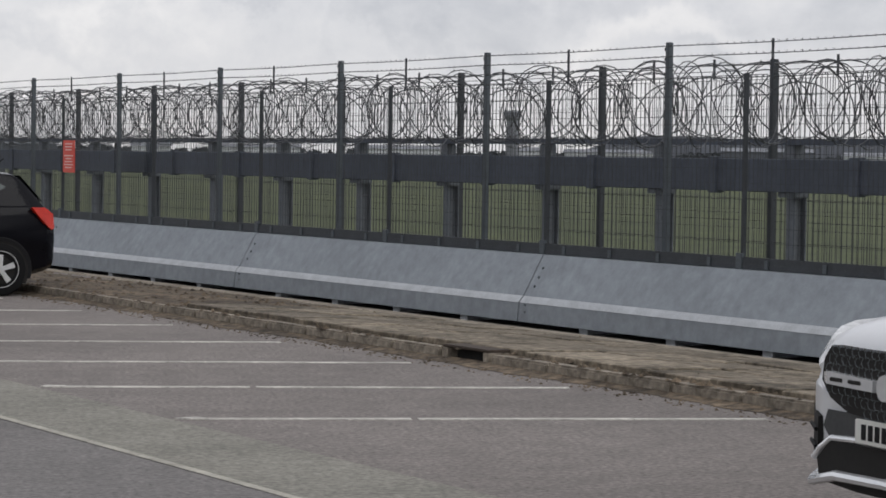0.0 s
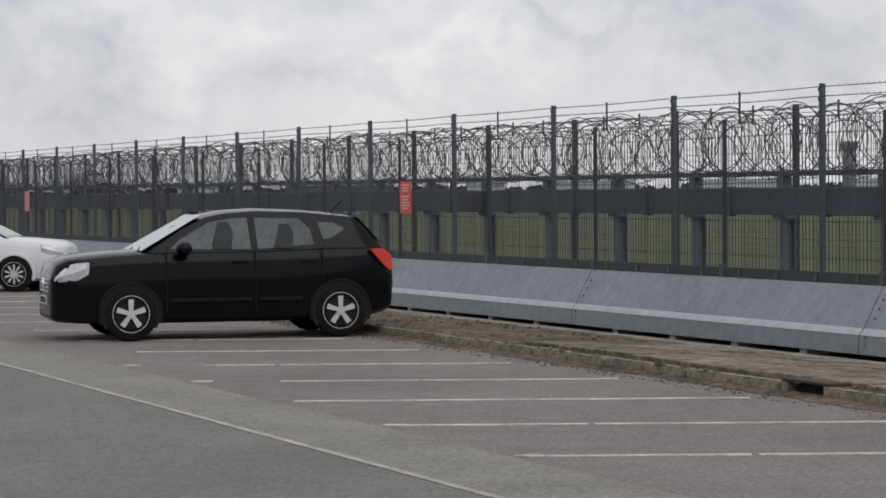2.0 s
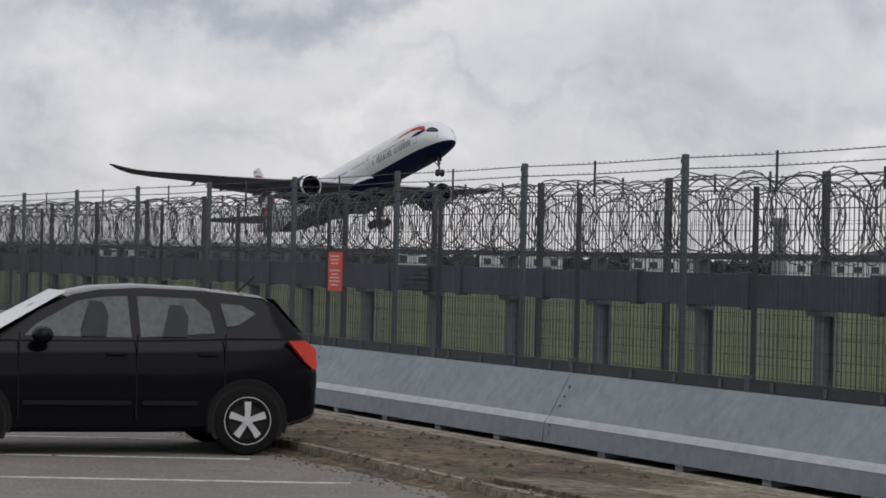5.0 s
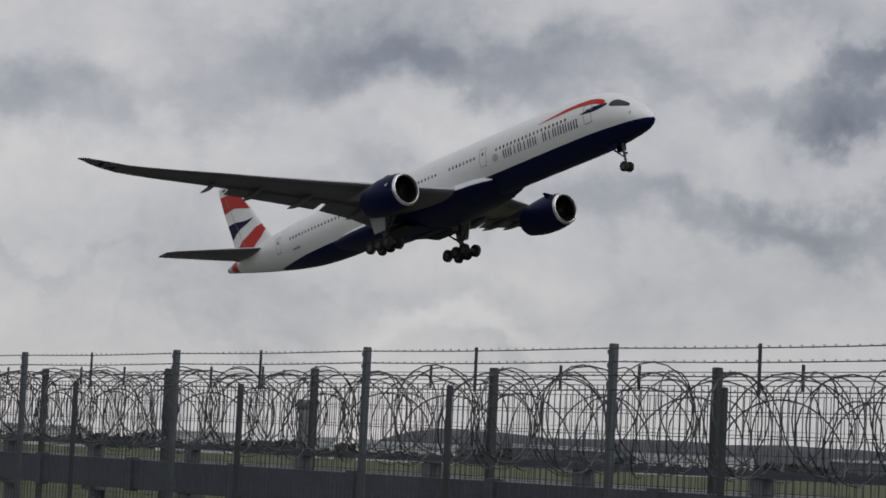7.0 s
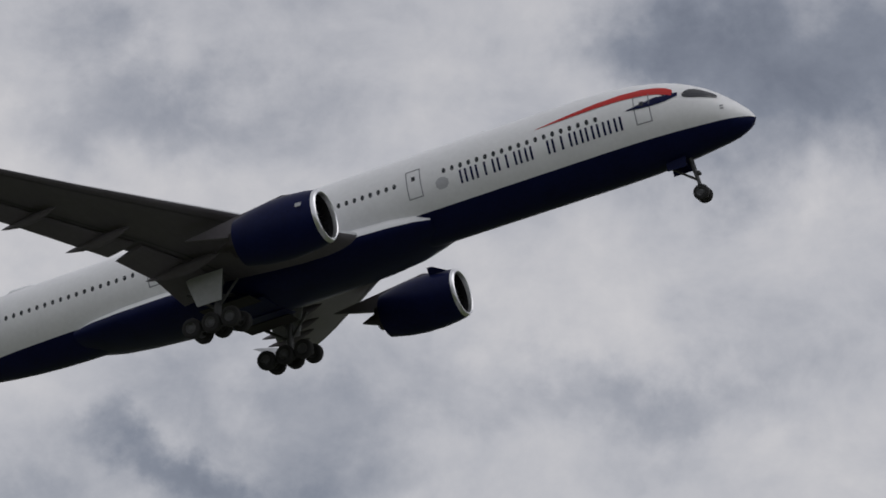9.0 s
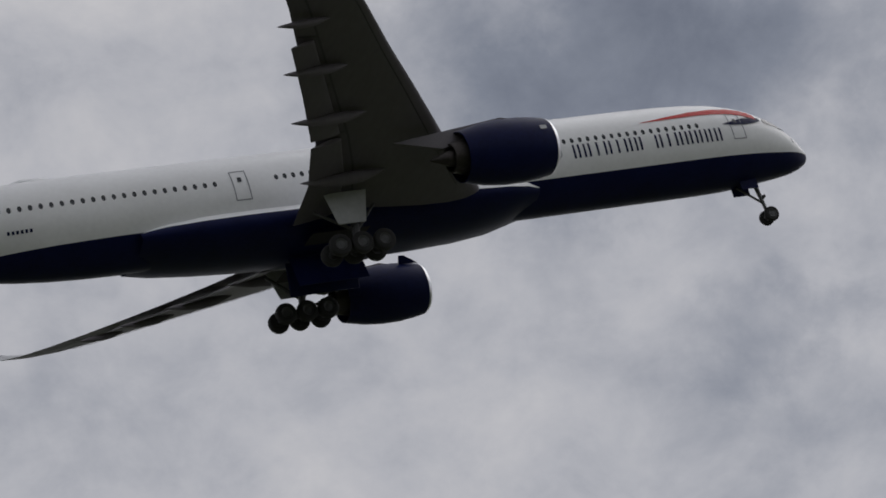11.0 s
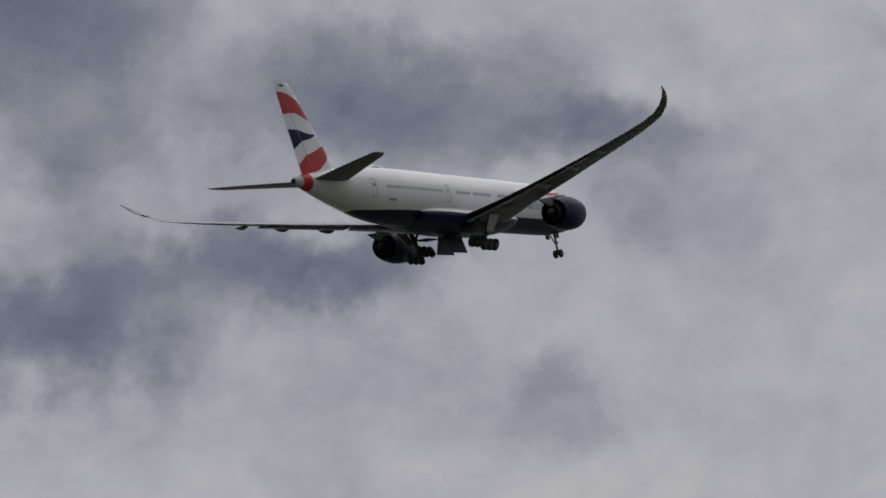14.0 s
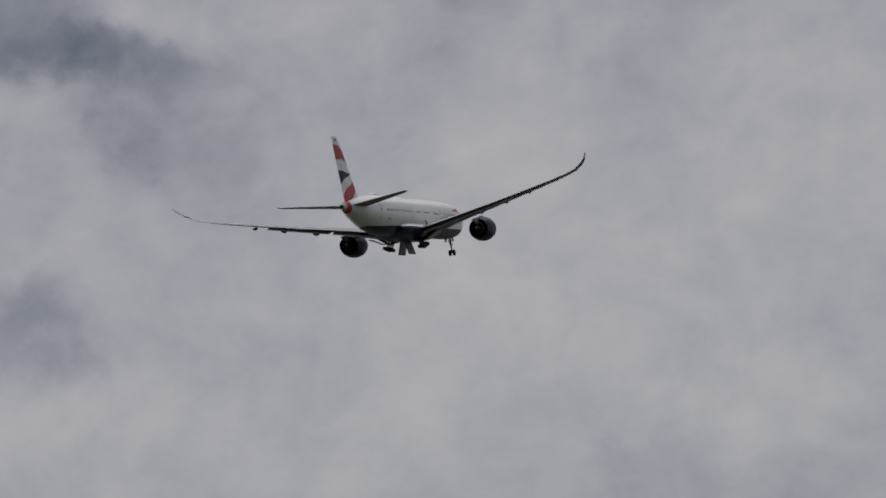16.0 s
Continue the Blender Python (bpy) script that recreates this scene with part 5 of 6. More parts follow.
        BAY_DOORS.append((part("bay_door", bm, M_ANAVY, e, "navy main gear bay door"), -side, hinge))
        bm = bmesh.new()
        box(bm, gx - 1.9, gx + 1.9, gy * 0.55 - 0.9, gy * 0.55 + 0.9, -3.32, -3.27)
        part("gear_bay", bm, M_BLACK, e, "dark open gear bay")

    # fin with its ribbon bands
    FIN = [(1.9, -60.1, 11.3), (2.5, -62.6, 8.9), (3.2, -64.0, 7.75), (5.5, -66.0, 6.55), (8.5, -68.65, 5.0), (10.8, -70.68, 3.68), (11.55, -71.4, 3.08), (11.75, -71.9, 2.55)]
    bm = bmesh.new()
    loft(bm, [[(x - u * c, yv, z) for u, yv in [(u, naca(u, 0.095) * c) for u in US] + [(u, -naca(u, 0.095) * c) for u in reversed(US[1:-1])]] for z, x, c in FIN])
    fin = part("fin", bm, M_AWHITE, e, "white tail fin with red and navy ribbons", True)

    def fin_pt(u, v, side):
        z = 2.9 + (11.62 - 2.9) * v
        x = float(np.interp(z, [f[0] for f in FIN], [f[1] for f in FIN]))
        c = float(np.interp(z, [f[0] for f in FIN], [f[2] for f in FIN]))
        return Vector((x - u * c, side * (naca(max(u, 0.0), 0.095) * c + 0.025), z))

    bands = (("fin_ribbon", M_ARED, ((0.015, 0.56, 0.745), (0.16, 0.586, 0.806), (0.3, 0.615, 0.84), (0.5, 0.648, 0.872), (0.75, 0.64, 0.882), (0.985, 0.624, 0.884))),
             ("fin_ribbon", M_ANAVY, ((0.11, 0.408, 0.414), (0.25, 0.378, 0.41), (0.4, 0.353, 0.413), (0.67, 0.32, 0.447), (0.85, 0.265, 0.449), (0.985, 0.215, 0.446))),
             ("fin_ribbon", M_ARED, ((0.015, 0.19, 0.285), (0.2, 0.10, 0.262), (0.5, 0.0, 0.193), (0.73, -0.05, 0.15), (0.985, -0.1, 0.033))),
             ("fin_cap", M_ADARK, ((0.5, 0.95, 0.975), (0.75, 0.95, 0.975))))
    for nm, mat, cols in bands:
        for side in (1, -1):
            bm = bmesh.new()
            grid = []
            fine = []
            for (u0, a0, b0), (u1, a1, b1) in zip(cols, cols[1:]):
                for f in (0, 0.34, 0.67):
                    fine.append((u0 + (u1 - u0) * f, a0 + (a1 - a0) * f, b0 + (b1 - b0) * f))
            fine.append(cols[-1])
            for u, a, b in fine:
                grid.append([bm.verts.new(fin_pt(u, a + (b - a) * j / 3, side)) for j in range(4)])
            for p, q in zip(grid, grid[1:]):
                for j in range(3):
                    bm.faces.new((p[j], p[j + 1], q[j + 1], q[j]))
            part(nm, bm, mat, fin)

    for side in (1, -1):
        bm = bmesh.new()
        pts = [(fin_pt(0.70, v / 10, side), fin_pt(0.712, v / 10, side)) for v in range(0, 10)]
        for (a, b), (c, d) in zip(pts, pts[1:]):
            bm.faces.new([bm.verts.new(q) for q in (a, b, d, c)])
        part("rudder_seam", bm, M_ALINE, fin, "thin grey rudder seam")

    # nose gear
    bm = bmesh.new()
    tube(bm, [(-4.75, 0, -2.2), (-4.45, 0, -4.9)], [0.17, 0.11], 10)
    tube(bm, [(-4.6, 0, -3.9), (-6.2, 0, -2.6)], 0.08, 8)
    tube(bm, [(-4.45, -0.5, -4.9), (-4.45, 0.5, -4.9)], 0.09, 8)
    box(bm, -4.5, -4.3, -0.25, 0.25, -3.6, -3.4, 0.04)
    gear = part("nose_gear", bm, M_AGEAR, e, "twin-wheel nose landing gear, extended")
    m = Matrix.Translation((-4.45, -0.36, -4.9))
    ty, hb = part("tyre", wheel_bm(0.52, 0.38), M_ATYRE, gear, "", True, m), part("hub", hub_bm(0.52, 0.38), M_AGEAR, gear, "", True, m)
    for o in (ty, hb):
        part_copy(o, gear, Matrix.Translation((-4.45, 0.36, -4.9)))
    for y in (-0.62, 0.62):
        bm = bmesh.new()
        box(bm, -6.2, -4.9, y - 0.03, y + 0.03, -3.0, -2.3)
        part("gear_door", bm, M_ANAVY, gear)
    return e


# ---- parked cars: x forward, y to the car's left, z up from the asphalt
M_CARBLACK = material("black_car_paint", (0.005, 0.005, 0.007), 0.16, vary=0.15, spec=0.12, coat=0.08)
M_CARBLACK.node_tree.nodes["Principled BSDF"].inputs["Coat Roughness"].default_value = 0.04
M_CARWHITE = material("white_car_paint", (0.72, 0.73, 0.75), 0.3, vary=0.03, coat=0.5)
M_CARTRIM = material("black_car_plastic", (0.010, 0.010, 0.011), 0.7, vary=0.2, spec=0.2)
M_CARGLASS = material("tinted_car_glass", (0.024, 0.035, 0.036), 0.05, vary=0.3, scale=1.6, tint=(0.062, 0.078, 0.080), spec=0.4)
# Paler than the side glass: the sky's reflection is put into the colour.
M_SCREEN = material("bright_windscreen", (0.13, 0.145, 0.145), 0.08, vary=0.2, scale=1.0, coat=0.6)
M_TYRE = material("car_tyre", (0.009, 0.009, 0.0095), 0.9, vary=0.2, spec=0.2)
M_ALLOY = material("alloy_wheel", (0.66, 0.66, 0.66), 0.32, metal=0.4, vary=0.08)
M_LAMP = material("headlight_lens", (0.50, 0.51, 0.52), 0.1, vary=0.3, scale=4, coat=0.8, tint=(0.72, 0.73, 0.74))
M_TAIL = material("red_lamp_lens", (0.62, 0.03, 0.015), 0.2, vary=0.25, scale=10, coat=0.5)
M_CHROME = material("chrome_trim", (0.82, 0.83, 0.84), 0.2, metal=0.6, vary=0.05)
M_PLATE = material("number_plate", (0.70, 0.70, 0.66), 0.5, vary=0.05)
M_SEAT = material("seat_shape", (0.03, 0.032, 0.034), 0.8, vary=0.2)

BODY = [(2.17, 0.36, 0.70, 0.50), (2.155, 0.28, 0.84, 0.63), (2.10, 0.24, 0.94, 0.735), (1.98, 0.23, 0.995, 0.81), (1.80, 0.22, 1.025, 0.845), (1.5, 0.21, 1.055, 0.875), (1.1, 0.21, 1.08, 0.89),
        (0.6, 0.21, 1.09, 0.89), (-0.5, 0.21, 1.10, 0.89), (-1.3, 0.22, 1.12, 0.89), (-1.75, 0.24, 1.12, 0.86), (-2.0, 0.30, 1.09, 0.79), (-2.11, 0.34, 1.02, 0.72), (-2.15, 0.42, 0.92, 0.62)]
ROOF = [(1.08, 1.06, 0.80, 0.78), (0.85, 1.20, 0.815, 0.73), (0.55, 1.385, 0.825, 0.66), (0.25, 1.525, 0.83, 0.605), (0.0, 1.575, 0.83, 0.60), (-0.4, 1.60, 0.83, 0.60), (-1.0, 1.58, 0.83, 0.60), (-1.6, 1.52, 0.81, 0.585),
        (-1.72, 1.46, 0.80, 0.60), (-1.90, 1.25, 0.77, 0.66), (-2.04, 1.07, 0.73, 0.71)]


SUV_BODY = [(2.17, 0.34, 0.86, 0.60), (2.13, 0.28, 0.93, 0.74), (2.05, 0.25, 0.98, 0.83), (1.90, 0.23, 1.02, 0.875)] + BODY[5:]


def build_car(name, where, paint, label, lx=1.0, ly=1.0, lz=1.0, front="plain", roof_rails=True, sill=True, wheels="five"):
    e = empty(name, where, label, "car")

    def S(p):
        return (p[0] * lx, p[1] * ly, p[2] * lz)

    def roof_at(x):
        xs = [r[0] for r in ROOF][::-1]
        return [float(np.interp(x, xs, [r[k] for r in ROOF][::-1])) for k in (1, 2, 3)]

    def side_y(x, z):
        zr, wb, wr = roof_at(x)
        f = min(1.0, max(0.0, (z - 1.0) / max(0.05, zr - 0.06 - 1.0)))
        return wb + (wr - wb) * f

    bm = bmesh.new()
    rings = []
    for x, zb, zt, w in (SUV_BODY if front == "honeycomb" else BODY):
        half = [(0.0, zb), (w * 0.80, zb), (w * 0.95, zb + 0.06), (w * 0.965, zb + 0.16), (w * 0.975, zb + (zt - zb) * 0.36), (w, zb + (zt - zb) * 0.50), (w * 0.998, zb + (zt - zb) * 0.66), (w * 0.975, zt - 0.15), (w * 0.965, zt - 0.10), (w * 0.925, zt - 0.025), (w * 0.85, zt), (w * 0.4, zt + 0.028), (0.0, zt + 0.032)]
        if front == "honeycomb" and x > 1.8:
            half[7:11] = [(w * 0.965, zt - 0.2), (w * 0.93, zt - 0.15), (w * 0.84, zt - 0.05), (w * 0.66, zt)]
        rings.append([S((x, y, z)) for y, z in half] + [S((x, -y, z)) for y, z in half[-2:0:-1]])
    loft(bm, rings)
    body = part("body", bm, paint, e, "", True)
    bm = bmesh.new()
    rings = []
    for x, zr, wb, wr in ROOF:
        half = [(wb, 1.0), (wr + 0.012, zr - 0.07), (wr - 0.03, zr - 0.02), (wr * 0.75, zr), (0.0, zr + 0.015)]
        rings.append([S((x, y, z)) for y, z in half] + [S((x, -y, z)) for y, z in half[-2::-1]])
    loft(bm, rings)
    part("cabin", bm, paint, e, "", True)
    # glazing
    panes = (("side_window", ((0.72, 1.12), (0.60, 1.23), (0.20, 1.45), (-0.05, 1.49), (-0.27, 1.50), (-0.29, 1.11))),
             ("side_window", ((-0.38, 1.11), (-0.36, 1.50), (-0.92, 1.485), (-1.06, 1.36), (-1.10, 1.16))),
             ("quarter_window", ((-1.22, 1.22), (-1.17, 1.44), (-1.38, 1.43), (-1.52, 1.35), (-1.34, 1.24))))
    for side in (1, -1):
        for nm, pts in panes:
            bm = bmesh.new()
            bm.faces.new([bm.verts.new(S((x, side * (side_y(x, z) + 0.012), z))) for x, z in pts])
            bmesh.ops.triangulate(bm, faces=bm.faces)
            part(nm, bm, M_CARGLASS, e)
        for x0, zz in ((0.05, 1.33), (-0.72, 1.30)):
            bm = bmesh.new()
            pts = ((x0 - 0.10, 1.12), (x0 - 0.13, zz), (x0 - 0.08, zz + 0.12), (x0 + 0.05, zz + 0.12), (x0 + 0.08, zz), (x0 + 0.14, 1.12))
            bm.faces.new([bm.verts.new(S((x, side * (side_y(x, z) + 0.016), z))) for x, z in pts])
            bmesh.ops.triangulate(bm, faces=bm.faces)
            part("seat_silhouette", bm, M_SEAT, e, "dark seat behind the glass")
        # door shut lines, handles, sill strip
        for x in (0.78, -0.33, -1.18):
            bm = bmesh.new()
            w = float(np.interp(x, [b[0] for b in BODY][::-1], [b[3] for b in BODY][::-1]))
            for z in (0.35, 0.55, 0.75, 0.95):
                box(bm, (x - 0.006) * lx, (x + 0.006) * lx, side * ly * (w - 0.012), side * ly * (w + 0.003), z * lz, (z + 0.2) * lz)
            part("door_seam", bm, M_CARTRIM, e)
        for x in (-0.14, -1.02):
            bm = bmesh.new()
            box(bm, (x - 0.10) * lx, (x + 0.10) * lx, side * ly * 0.87, side * ly * 0.915, 0.945 * lz, 0.975 * lz, 0.008)
            part("door_handle", bm, paint if paint is M_CARWHITE else M_CARTRIM, e)
        if sill:
            for x0, x1 in ((0.74, -0.28), (-0.38, -0.92)):
                bm = bmesh.new()
                box(bm, x1 * lx, x0 * lx, side * ly * 0.88, side * ly * 0.905, 0.475 * lz, 0.52 * lz, 0.006)
                part("rubbing_strip", bm, M_CARTRIM, e, "matt black rubbing strip")
        # mirror
        bm = bmesh.new()
        bmesh.ops.create_uvsphere(bm, u_segments=14, v_segments=9, radius=1, matrix=Matrix.Translation(S((0.58, side * 0.98, 1.13))) @ Matrix.Diagonal((0.10, 0.13, 0.085, 1)))
        box(bm, 0.54 * lx, 0.62 * lx, side * 0.83 * ly, side * 0.95 * ly, 1.07 * lz, 1.11 * lz)
        part("mirror", bm, paint, e, "", True)
        # lamps
        bm = bmesh.new()
        up, out = (0.05, 0.02) if front == "honeycomb" else (0.02, 0.0)
        rings = []
        for x, y, z0, z1 in ((2.10, 0.655 + out, 0.69, 0.79), (2.06, 0.72 + out, 0.67, 0.87), (1.98, 0.775 + out, 0.68, 0.915), (1.88, 0.81 + out, 0.715, 0.94), (1.73, 0.84 + out, 0.80, 0.95)):
            z0, z1 = z0 + up, z1 + up
            rings.append([S((x + gx, side * (y + gy), z)) for gx, gy, z in ((0.015, 0.012, z0), (0.035, 0.032, (z0 + z1) / 2), (0.005, -0.02, z1), (-0.10, -0.10, z1 - 0.02), (-0.10, -0.10, z0 + 0.02))])
        loft(bm, rings)
        part("headlight", bm, M_LAMP, e, "clear headlight", True)
        bm = bmesh.new()
        loft(bm, [[S((x, side * y, z)) for x, y, z in r] for r in (
            ((-1.80, 0.865, 1.10), (-1.98, 0.815, 1.10), (-2.10, 0.74, 1.02), (-2.13, 0.70, 0.84), (-2.08, 0.765, 0.82), (-1.98, 0.825, 0.90)),
            ((-1.80, 0.78, 1.08), (-1.95, 0.70, 1.08), (-2.02, 0.62, 1.0), (-2.04, 0.60, 0.86), (-2.00, 0.66, 0.84), (-1.92, 0.74, 0.92)))])
        part("tail_light", bm, M_TAIL, e, "red tail light", True)
        # wheel arches and wheels
        for xw in (1.23, -1.40):
            bm = bmesh.new()
            n = 22
            ya = side * (0.895 * ly)
            arcs = [[(xw * lx + math.cos(a) * r, ya + side * dy, 0.335 + math.sin(a) * r) for a in [radians(-18) + radians(216) * k / n for k in range(n + 1)]] for r, dy in ((0.345, -0.03), (0.35, 0.010), (0.39, 0.012), (0.405, -0.03))]
            loft(bm, arcs, False, False)
            part("wheel_arch", bm, M_CARTRIM if sill else paint, e, "", True)
            bm = bmesh.new()
            vs = [bm.verts.new((xw * lx + math.cos(k * math.tau / 24) * 0.37, ya + side * 0.004, 0.345 + math.sin(k * math.tau / 24) * 0.37)) for k in range(24)]
            bm.faces.new(vs)
            for v in bm.verts:
                v.co.z = max(v.co.z, 0.16)
            part("wheel_well", bm, M_BLACK, e, "dark wheel well")
            bm = wheel_bm(0.335, 0.21, 28)
            m = Matrix.Translation((xw * lx, side * (0.895 * ly - 0.075), 0.335))
            wheel = part("tyre", bm, M_TYRE, e, "", True, m)
            bm = bmesh.new()
            y = side * 0.098
            revolve_rim = [(y - side * 0.03, 0.225), (y, 0.228), (y + side * 0.004, 0.214), (y - side * 0.05, 0.20), (y - side * 0.06, 0.02)]
            loft(bm, [[(math.cos(k * math.tau / 24) * r, yy, math.sin(k * math.tau / 24) * r) for k in range(24)] for yy, r in revolve_rim], True, False)
            part("rim", bm, M_CARTRIM, wheel, "dark wheel rim", True)
            bm = bmesh.new()
            loft(bm, [[(math.cos(k * math.tau / 28) * r, yy, math.sin(k * math.tau / 28) * r) for k in range(28)] for yy, r in ((y - side * 0.01, 0.232), (y + side * 0.010, 0.229), (y + side * 0.010, 0.222), (y - side * 0.02, 0.219))], True, False)
            bmesh.ops.create_cone(bm, cap_ends=True, segments=16, radius1=0.05, radius2=0.04, depth=0.03, matrix=Matrix.Translation((0, y, 0)) @ Matrix.Rotation(radians(90), 4, "X"))
            cnt = 5 if wheels == "five" else 10
            for k in range(cnt):
                a = k * math.tau / cnt + math.pi / 2
                w0, w1 = (0.025, 0.036) if cnt == 5 else (0.012, 0.02)
                u, v = Vector((math.cos(a), 0, math.sin(a))), Vector((-math.sin(a), 0, math.cos(a)))
                q = [u * 0.03 - v * w0, u * 0.03 + v * w0, u * 0.215 + v * w1, u * 0.215 - v * w1]
                loft(bm, [[p + Vector((0, y - side * 0.03, 0)) for p in q], [p + Vector((0, y + side * 0.006, 0)) for p in q]])
            part("spokes", bm, M_ALLOY, wheel, "silver alloy spokes")
    # windscreen and rear window
    for nm, pts, mat in (("windscreen", ((1.05, 0.72, 1.085), (0.28, 0.555, 1.52), (0.28, -0.555, 1.52), (1.05, -0.72, 1.085)), M_SCREEN),
                         ("rear_window", ((-1.70, 0.54, 1.475), (-1.98, 0.62, 1.15), (-1.98, -0.62, 1.15), (-1.70, -0.54, 1.475)), M_CARGLASS)):
        bm = bmesh.new()
        sg = 1 if pts[0][0] > 0 else -1
        bm.faces.new([bm.verts.new(S((x + sg * 0.02, y, z + 0.018))) for x, y, z in pts])
        part(nm, bm, mat, e)
    bm = bmesh.new()
    for y0, y1 in ((0.62, 0.1), (0.05, -0.5)):
        tube(bm, [S((1.10, y0, 1.095)), S((0.98, y1, 1.14))], 0.012, 6)
    part("wipers", bm, M_CARTRIM, e)
    if roof_rails:
        bm = bmesh.new()
        tube(bm, [S((-1.45, 0.1, 1.54)), S((-1.62, 0.1, 1.70))], 0.008, 6)
        part("aerial", bm, M_CARTRIM, e)
    # front: grille, plate and lower bumper
    if front == "plain":
        bm = bmesh.new()
        for k in range(4):
            box(bm, 2.13 * lx, 2.185 * lx, -0.36, 0.36, (0.60 + k * 0.05) * lz, (0.622 + k * 0.05) * lz, 0.004)
        part("grille", bm, M_CHROME if paint is M_CARBLACK else M_CARTRIM, e, "slatted grille")
        bm = bmesh.new()
        bmesh.ops.create_cone(bm, cap_ends=True, segments=20, radius1=0.075, radius2=0.07, depth=0.025, matrix=Matrix.Translation(S((2.19, 0, 0.70))) @ Matrix.Rotation(radians(90), 4, "Y"))
        part("badge", bm, M_CHROME, e, "plain round chrome badge")
        bm = bmesh.new()
        box(bm, 2.0 * lx, 2.16 * lx, -0.62, 0.62, 0.26 * lz, 0.44 * lz, 0.03)
        part("lower_bumper", bm, M_CARTRIM, e)
        plate_z, plate_x = 0.50, 2.19
    else:
        def slab(pts, x0, x1):
            """A mirrored outline (half width, height) pressed from x0 to x1."""
            bm = bmesh.new()
            ring = [(y, z) for y, z in pts] + [(-y, z) for y, z in reversed(pts)]
            loft(bm, [[(x0 * lx, y, z * lz) for y, z in ring], [(x1 * lx, y, z * lz) for y, z in ring], [(x1 * lx + 0.012, y * 0.97, (z - 0.72) * 0.97 * lz + 0.72 * lz) for y, z in ring]])
            return bm

        outline = ((0.52, 0.90), (0.58, 0.84), (0.60, 0.74), (0.52, 0.66), (0.36, 0.605), (0.15, 0.59))
        grille = part("grille", slab(outline, 2.08, 2.20), M_BLACK, e, "black honeycomb grille")
        bm = bmesh.new()
        for r in range(7):
            for c in range(21):
                yv, zv = -0.58 + c * 0.057 + (0.0285 if r % 2 else 0), 0.615 + r * 0.045
                lim = 0.15 + (zv - 0.59) * 4.2 if zv < 0.685 else 0.57 - max(0.0, zv - 0.80) * 0.6
                if abs(yv) > lim - 0.03 or zv > 0.89:
                    continue
                pts = [(yv + math.cos(a) * 0.0275, zv * lz + math.sin(a) * 0.025) for a in [k * math.tau / 6 for k in range(6)]]
                ins = [(yv + math.cos(a) * 0.0185, zv * lz + math.sin(a) * 0.0165) for a in [k * math.tau / 6 for k in range(6)]]
                o = [bm.verts.new((2.212 * lx, q, z)) for q, z in pts]
                i_ = [bm.verts.new((2.206 * lx, q, z)) for q, z in ins]
                for k in range(6):
                    bm.faces.new((o[k], o[(k + 1) % 6], i_[(k + 1) % 6], i_[k]))
        tagged(part("grille_mesh", bm, M_GALV, grille, "grey honeycomb cells"), kind="stuff")
        bm = bmesh.new()
        for s_ in (1, -1):
            loft(bm, [[(2.195 * lx, s_ * 0.10, (0.745 + dz) * lz) for dz in (-0.03, 0.03)] + [(2.235 * lx, s_ * 0.10, (0.745 + dz) * lz) for dz in (0.026, -0.026)],
                      [(2.195 * lx, s_ * 0.50, (0.755 + dz) * lz) for dz in (-0.033, 0.033)] + [(2.235 * lx, s_ * 0.50, (0.755 + dz) * lz) for dz in (0.029, -0.029)],
                      [(2.190 * lx, s_ * 0.585, (0.755 + dz) * lz) for dz in (-0.02, 0.02)] + [(2.205 * lx, s_ * 0.585, (0.755 + dz) * lz) for dz in (0.015, -0.015)]])
        part("grille_bar", bm, M_CHROME, grille, "broad chrome bar")
        for s_ in (1, -1):
            for y in (0.20, 0.36):
                bm = bmesh.new()
                box(bm, 2.228 * lx, 2.240 * lx, min(s_ * y, s_ * (y + 0.11)), max(s_ * y, s_ * (y + 0.11)), 0.741 * lz, 0.760 * lz, 0.004)
                part("bar_slot", bm, M_BLACK, grille, "dark slot in the bar")
        bm = bmesh.new()
        bmesh.ops.create_cone(bm, cap_ends=True, segments=24, radius1=0.065, radius2=0.06, depth=0.03, matrix=Matrix.Translation((2.225 * lx, 0, 0.745 * lz)) @ Matrix.Rotation(radians(90), 4, "Y"))
        part("badge", bm, M_CHROME, grille, "plain round chrome badge")
        part("lower_intake", slab(((0.54, 0.46), (0.66, 0.36), (0.64, 0.27), (0.30, 0.25)), 2.02, 2.185), M_BLACK, e, "black lower air intake")
        bm = bmesh.new()
        tube(bm, [(2.19 * lx, y, z * lz) for y, z in ((-0.68, 0.37), (-0.62, 0.42), (-0.52, 0.475), (-0.3, 0.485), (0.3, 0.485), (0.52, 0.475), (0.62, 0.42), (0.68, 0.37))], 0.016, 8)
        part("intake_trim", bm, M_CHROME, e, "chrome trim round the intake")
        bm = bmesh.new()
        tube(bm, [S(p) for p in ((1.98, 0.86, 0.30), (2.16, 0.70, 0.255), (2.21, 0.42, 0.31), (2.22, 0, 0.32), (2.21, -0.42, 0.31), (2.16, -0.70, 0.255), (1.98, -0.86, 0.30))], 0.026, 8)
        part("skid_trim", bm, M_CHROME, e, "chrome skid trim", True)
        for side in (1, -1):
            bm = bmesh.new()
            loft(bm, [[S((x, side * y, z)) for x, y, z in r] for r in (((2.185, 0.62, 0.36), (2.185, 0.62, 0.56), (2.085, 0.825, 0.60), (2.085, 0.825, 0.34)), ((2.0, 0.56, 0.34), (2.0, 0.56, 0.60), (1.80, 0.80, 0.64), (1.80, 0.80, 0.32)))])
            part("side_intake", bm, M_BLACK, e, "black side air intake")
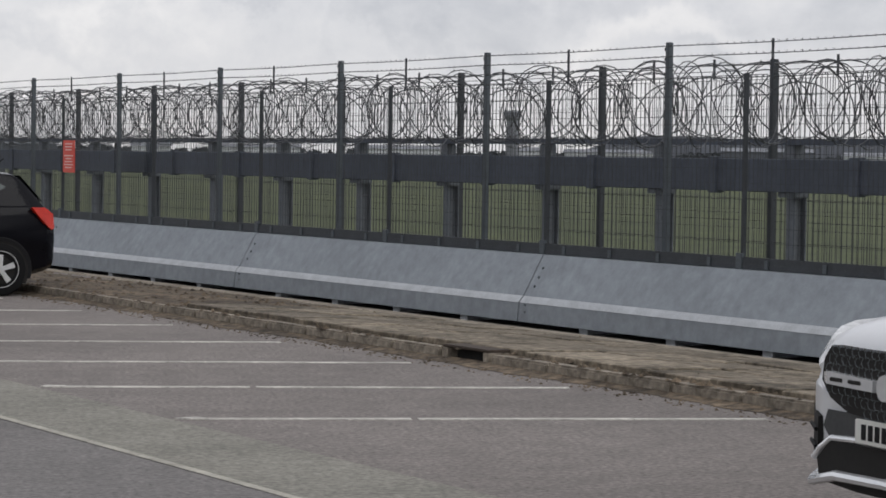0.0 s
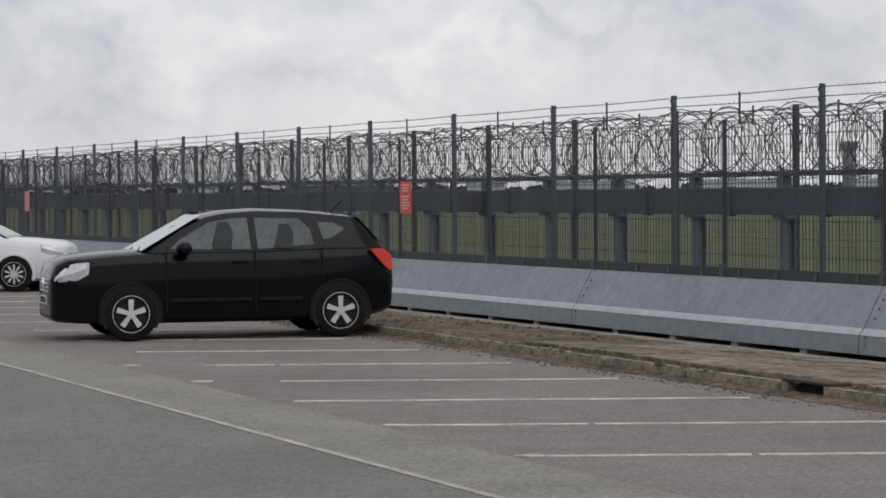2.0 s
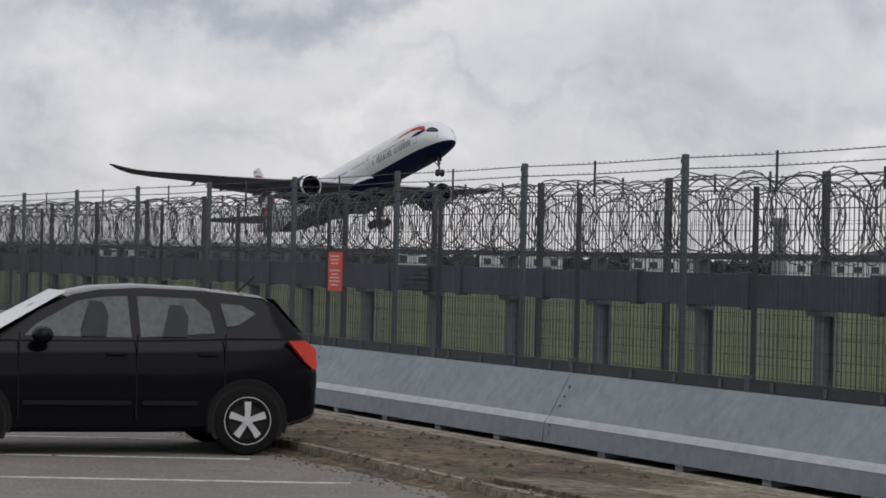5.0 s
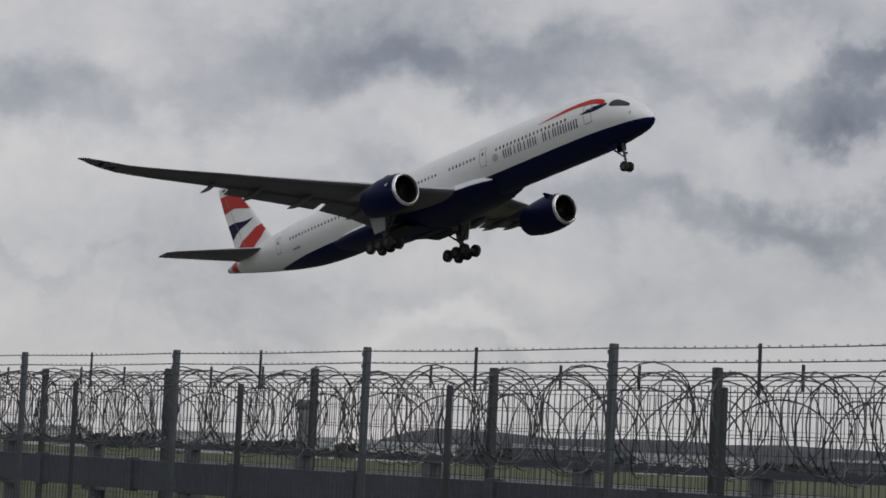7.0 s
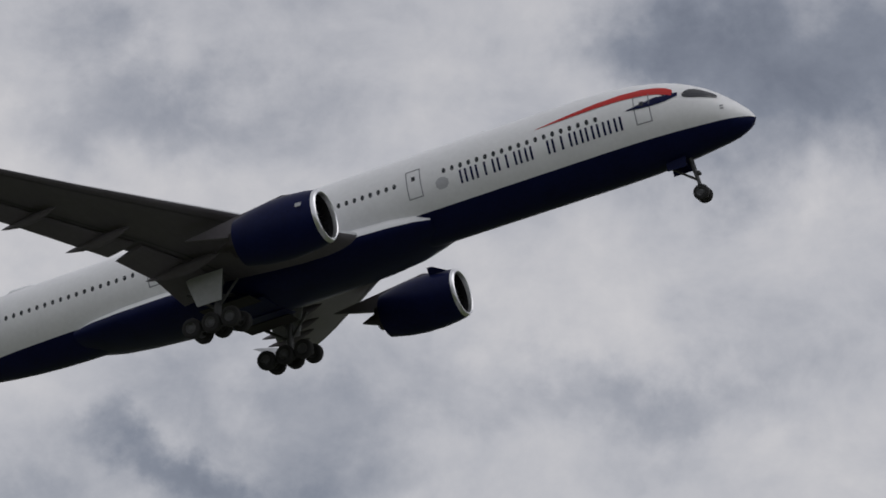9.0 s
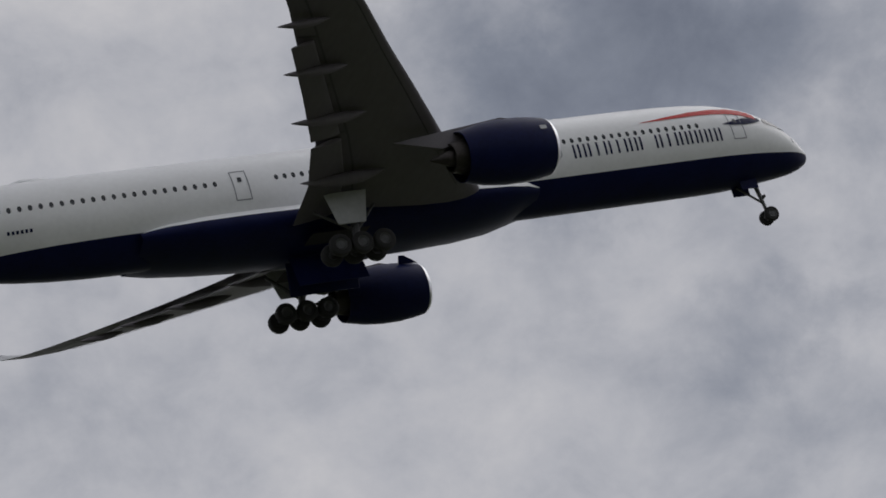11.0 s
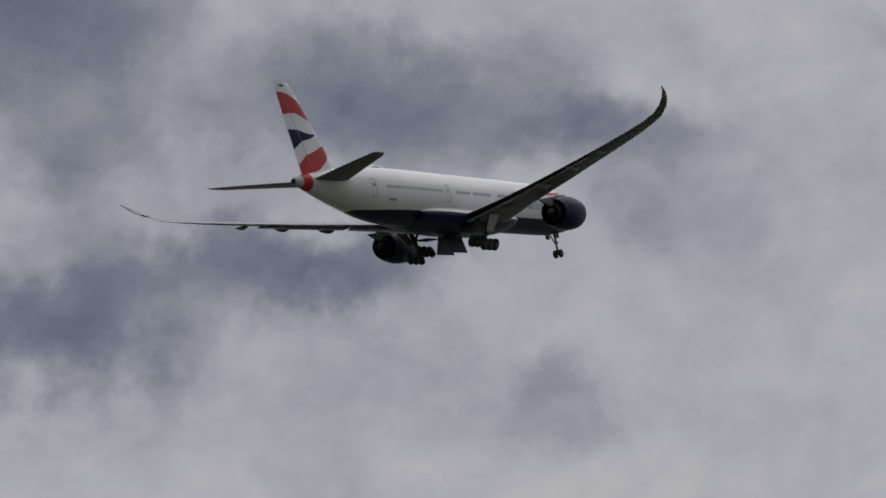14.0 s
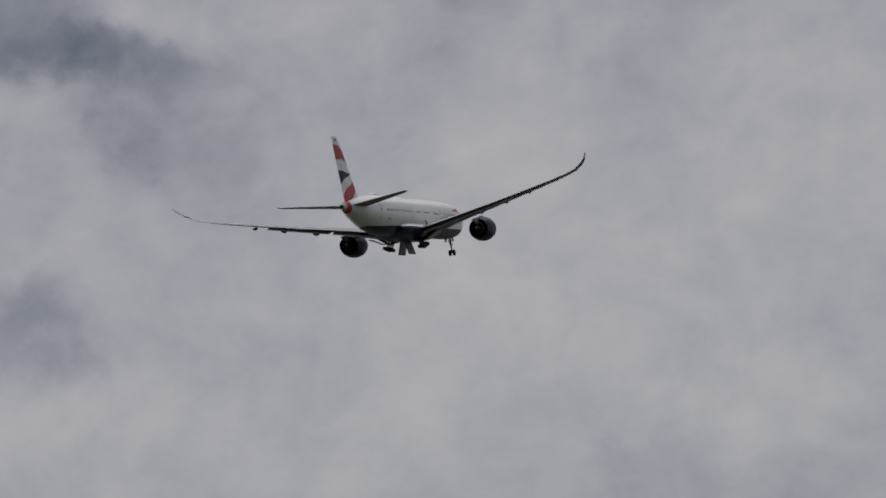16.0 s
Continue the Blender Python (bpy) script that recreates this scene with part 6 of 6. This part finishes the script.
            bm = bmesh.new()
            for z in (0.45, 0.53):
                tube(bm, [S((2.19, side * 0.63, z - 0.03)), S((2.095, side * 0.828, z - 0.02))], 0.010, 5)
            part("intake_fin", bm, M_CARTRIM, e)
        part("bumper_panel", slab(((0.58, 0.60), (0.62, 0.52), (0.56, 0.47)), 2.05, 2.178), M_AGEAR, e, "dark grey bumper panel")
        plate_z, plate_x = 0.535, 2.225
    bm = bmesh.new()
    box(bm, (plate_x - 0.02) * lx, plate_x * lx, -0.26, 0.26, plate_z * lz - 0.056, plate_z * lz + 0.056, 0.004)
    plate = part("number_plate", bm, M_PLATE, e, "pale number plate with plain dark bars")
    bar = None
    for k in range(7):
        m = Matrix.Translation((0, -0.20 + k * 0.058 + (0.03 if k > 3 else 0), 0))
        if bar is None:
            bm = bmesh.new()
            box(bm, plate_x * lx, plate_x * lx + 0.003, 0, 0.038, plate_z * lz - 0.036, plate_z * lz + 0.036)
            bar = part("plate_bar", bm, M_CARTRIM, plate, "", False, m)
        else:
            part_copy(bar, plate, m)
    return e


# ---- build: setting, fences, distance, airliner, cars
build_ground()
build_bays()
build_verge()
build_barrier()
build_front_fence()
build_tall_fence()
build_rear_fence()
build_coils()
build_crash_rail()
build_signs()
build_distance()
airliner = build_airliner()
# cars stand nose-out in the bays; the white ones by the lane
build_car("black_car", pose(-2.42, 32.27, 0, 0, 0, 180 + 15), M_CARBLACK, "black compact crossover car parked with its tail to the barrier", roof_rails=True)
build_car("white_hatchback", pose(-8.5, 48.6, 0, 0, 0, -4), M_CARWHITE, "white hatchback car parked nose to the barrier", 0.99, 0.98, 0.92, "plain", False, False, "ten")
build_car("white_suv", pose(5.97, 11.62, 0, 0, 0, 180 + 14), M_CARWHITE, "white sport utility car with a honeycomb grille", 1.07, 1.06, 1.03, "honeycomb", False, False)
build_kerbs()


GEAR_FOLD = ((0, 0), (12.6, 0), (13.0, 5), (13.5, 14), (14.0, 23), (14.5, 32), (15.0, 42), (15.5, 51), (16.0, 60))
DOOR_OPEN = ((0, 0), (9.3, 0), (10.2, 45), (11.1, 82), (16.0, 82))


def motions():
    for gear, side, pivot in GEARS:
        walk(gear, [(t, Matrix.Translation(pivot) @ pose(0, 0, 0, -side * a) @ Matrix.Translation(-pivot)) for t, a in GEAR_FOLD])
    for door, side, pivot in BAY_DOORS:
        walk(door, [(t, Matrix.Translation(pivot) @ pose(0, 0, 0, -side * a) @ Matrix.Translation(-pivot)) for t, a in DOOR_OPEN])
    walk(airliner, [(t, pose(x, y, z, b, -p, w + 90)) for t, x, y, z, w, p, b in FLIGHT])


motions()
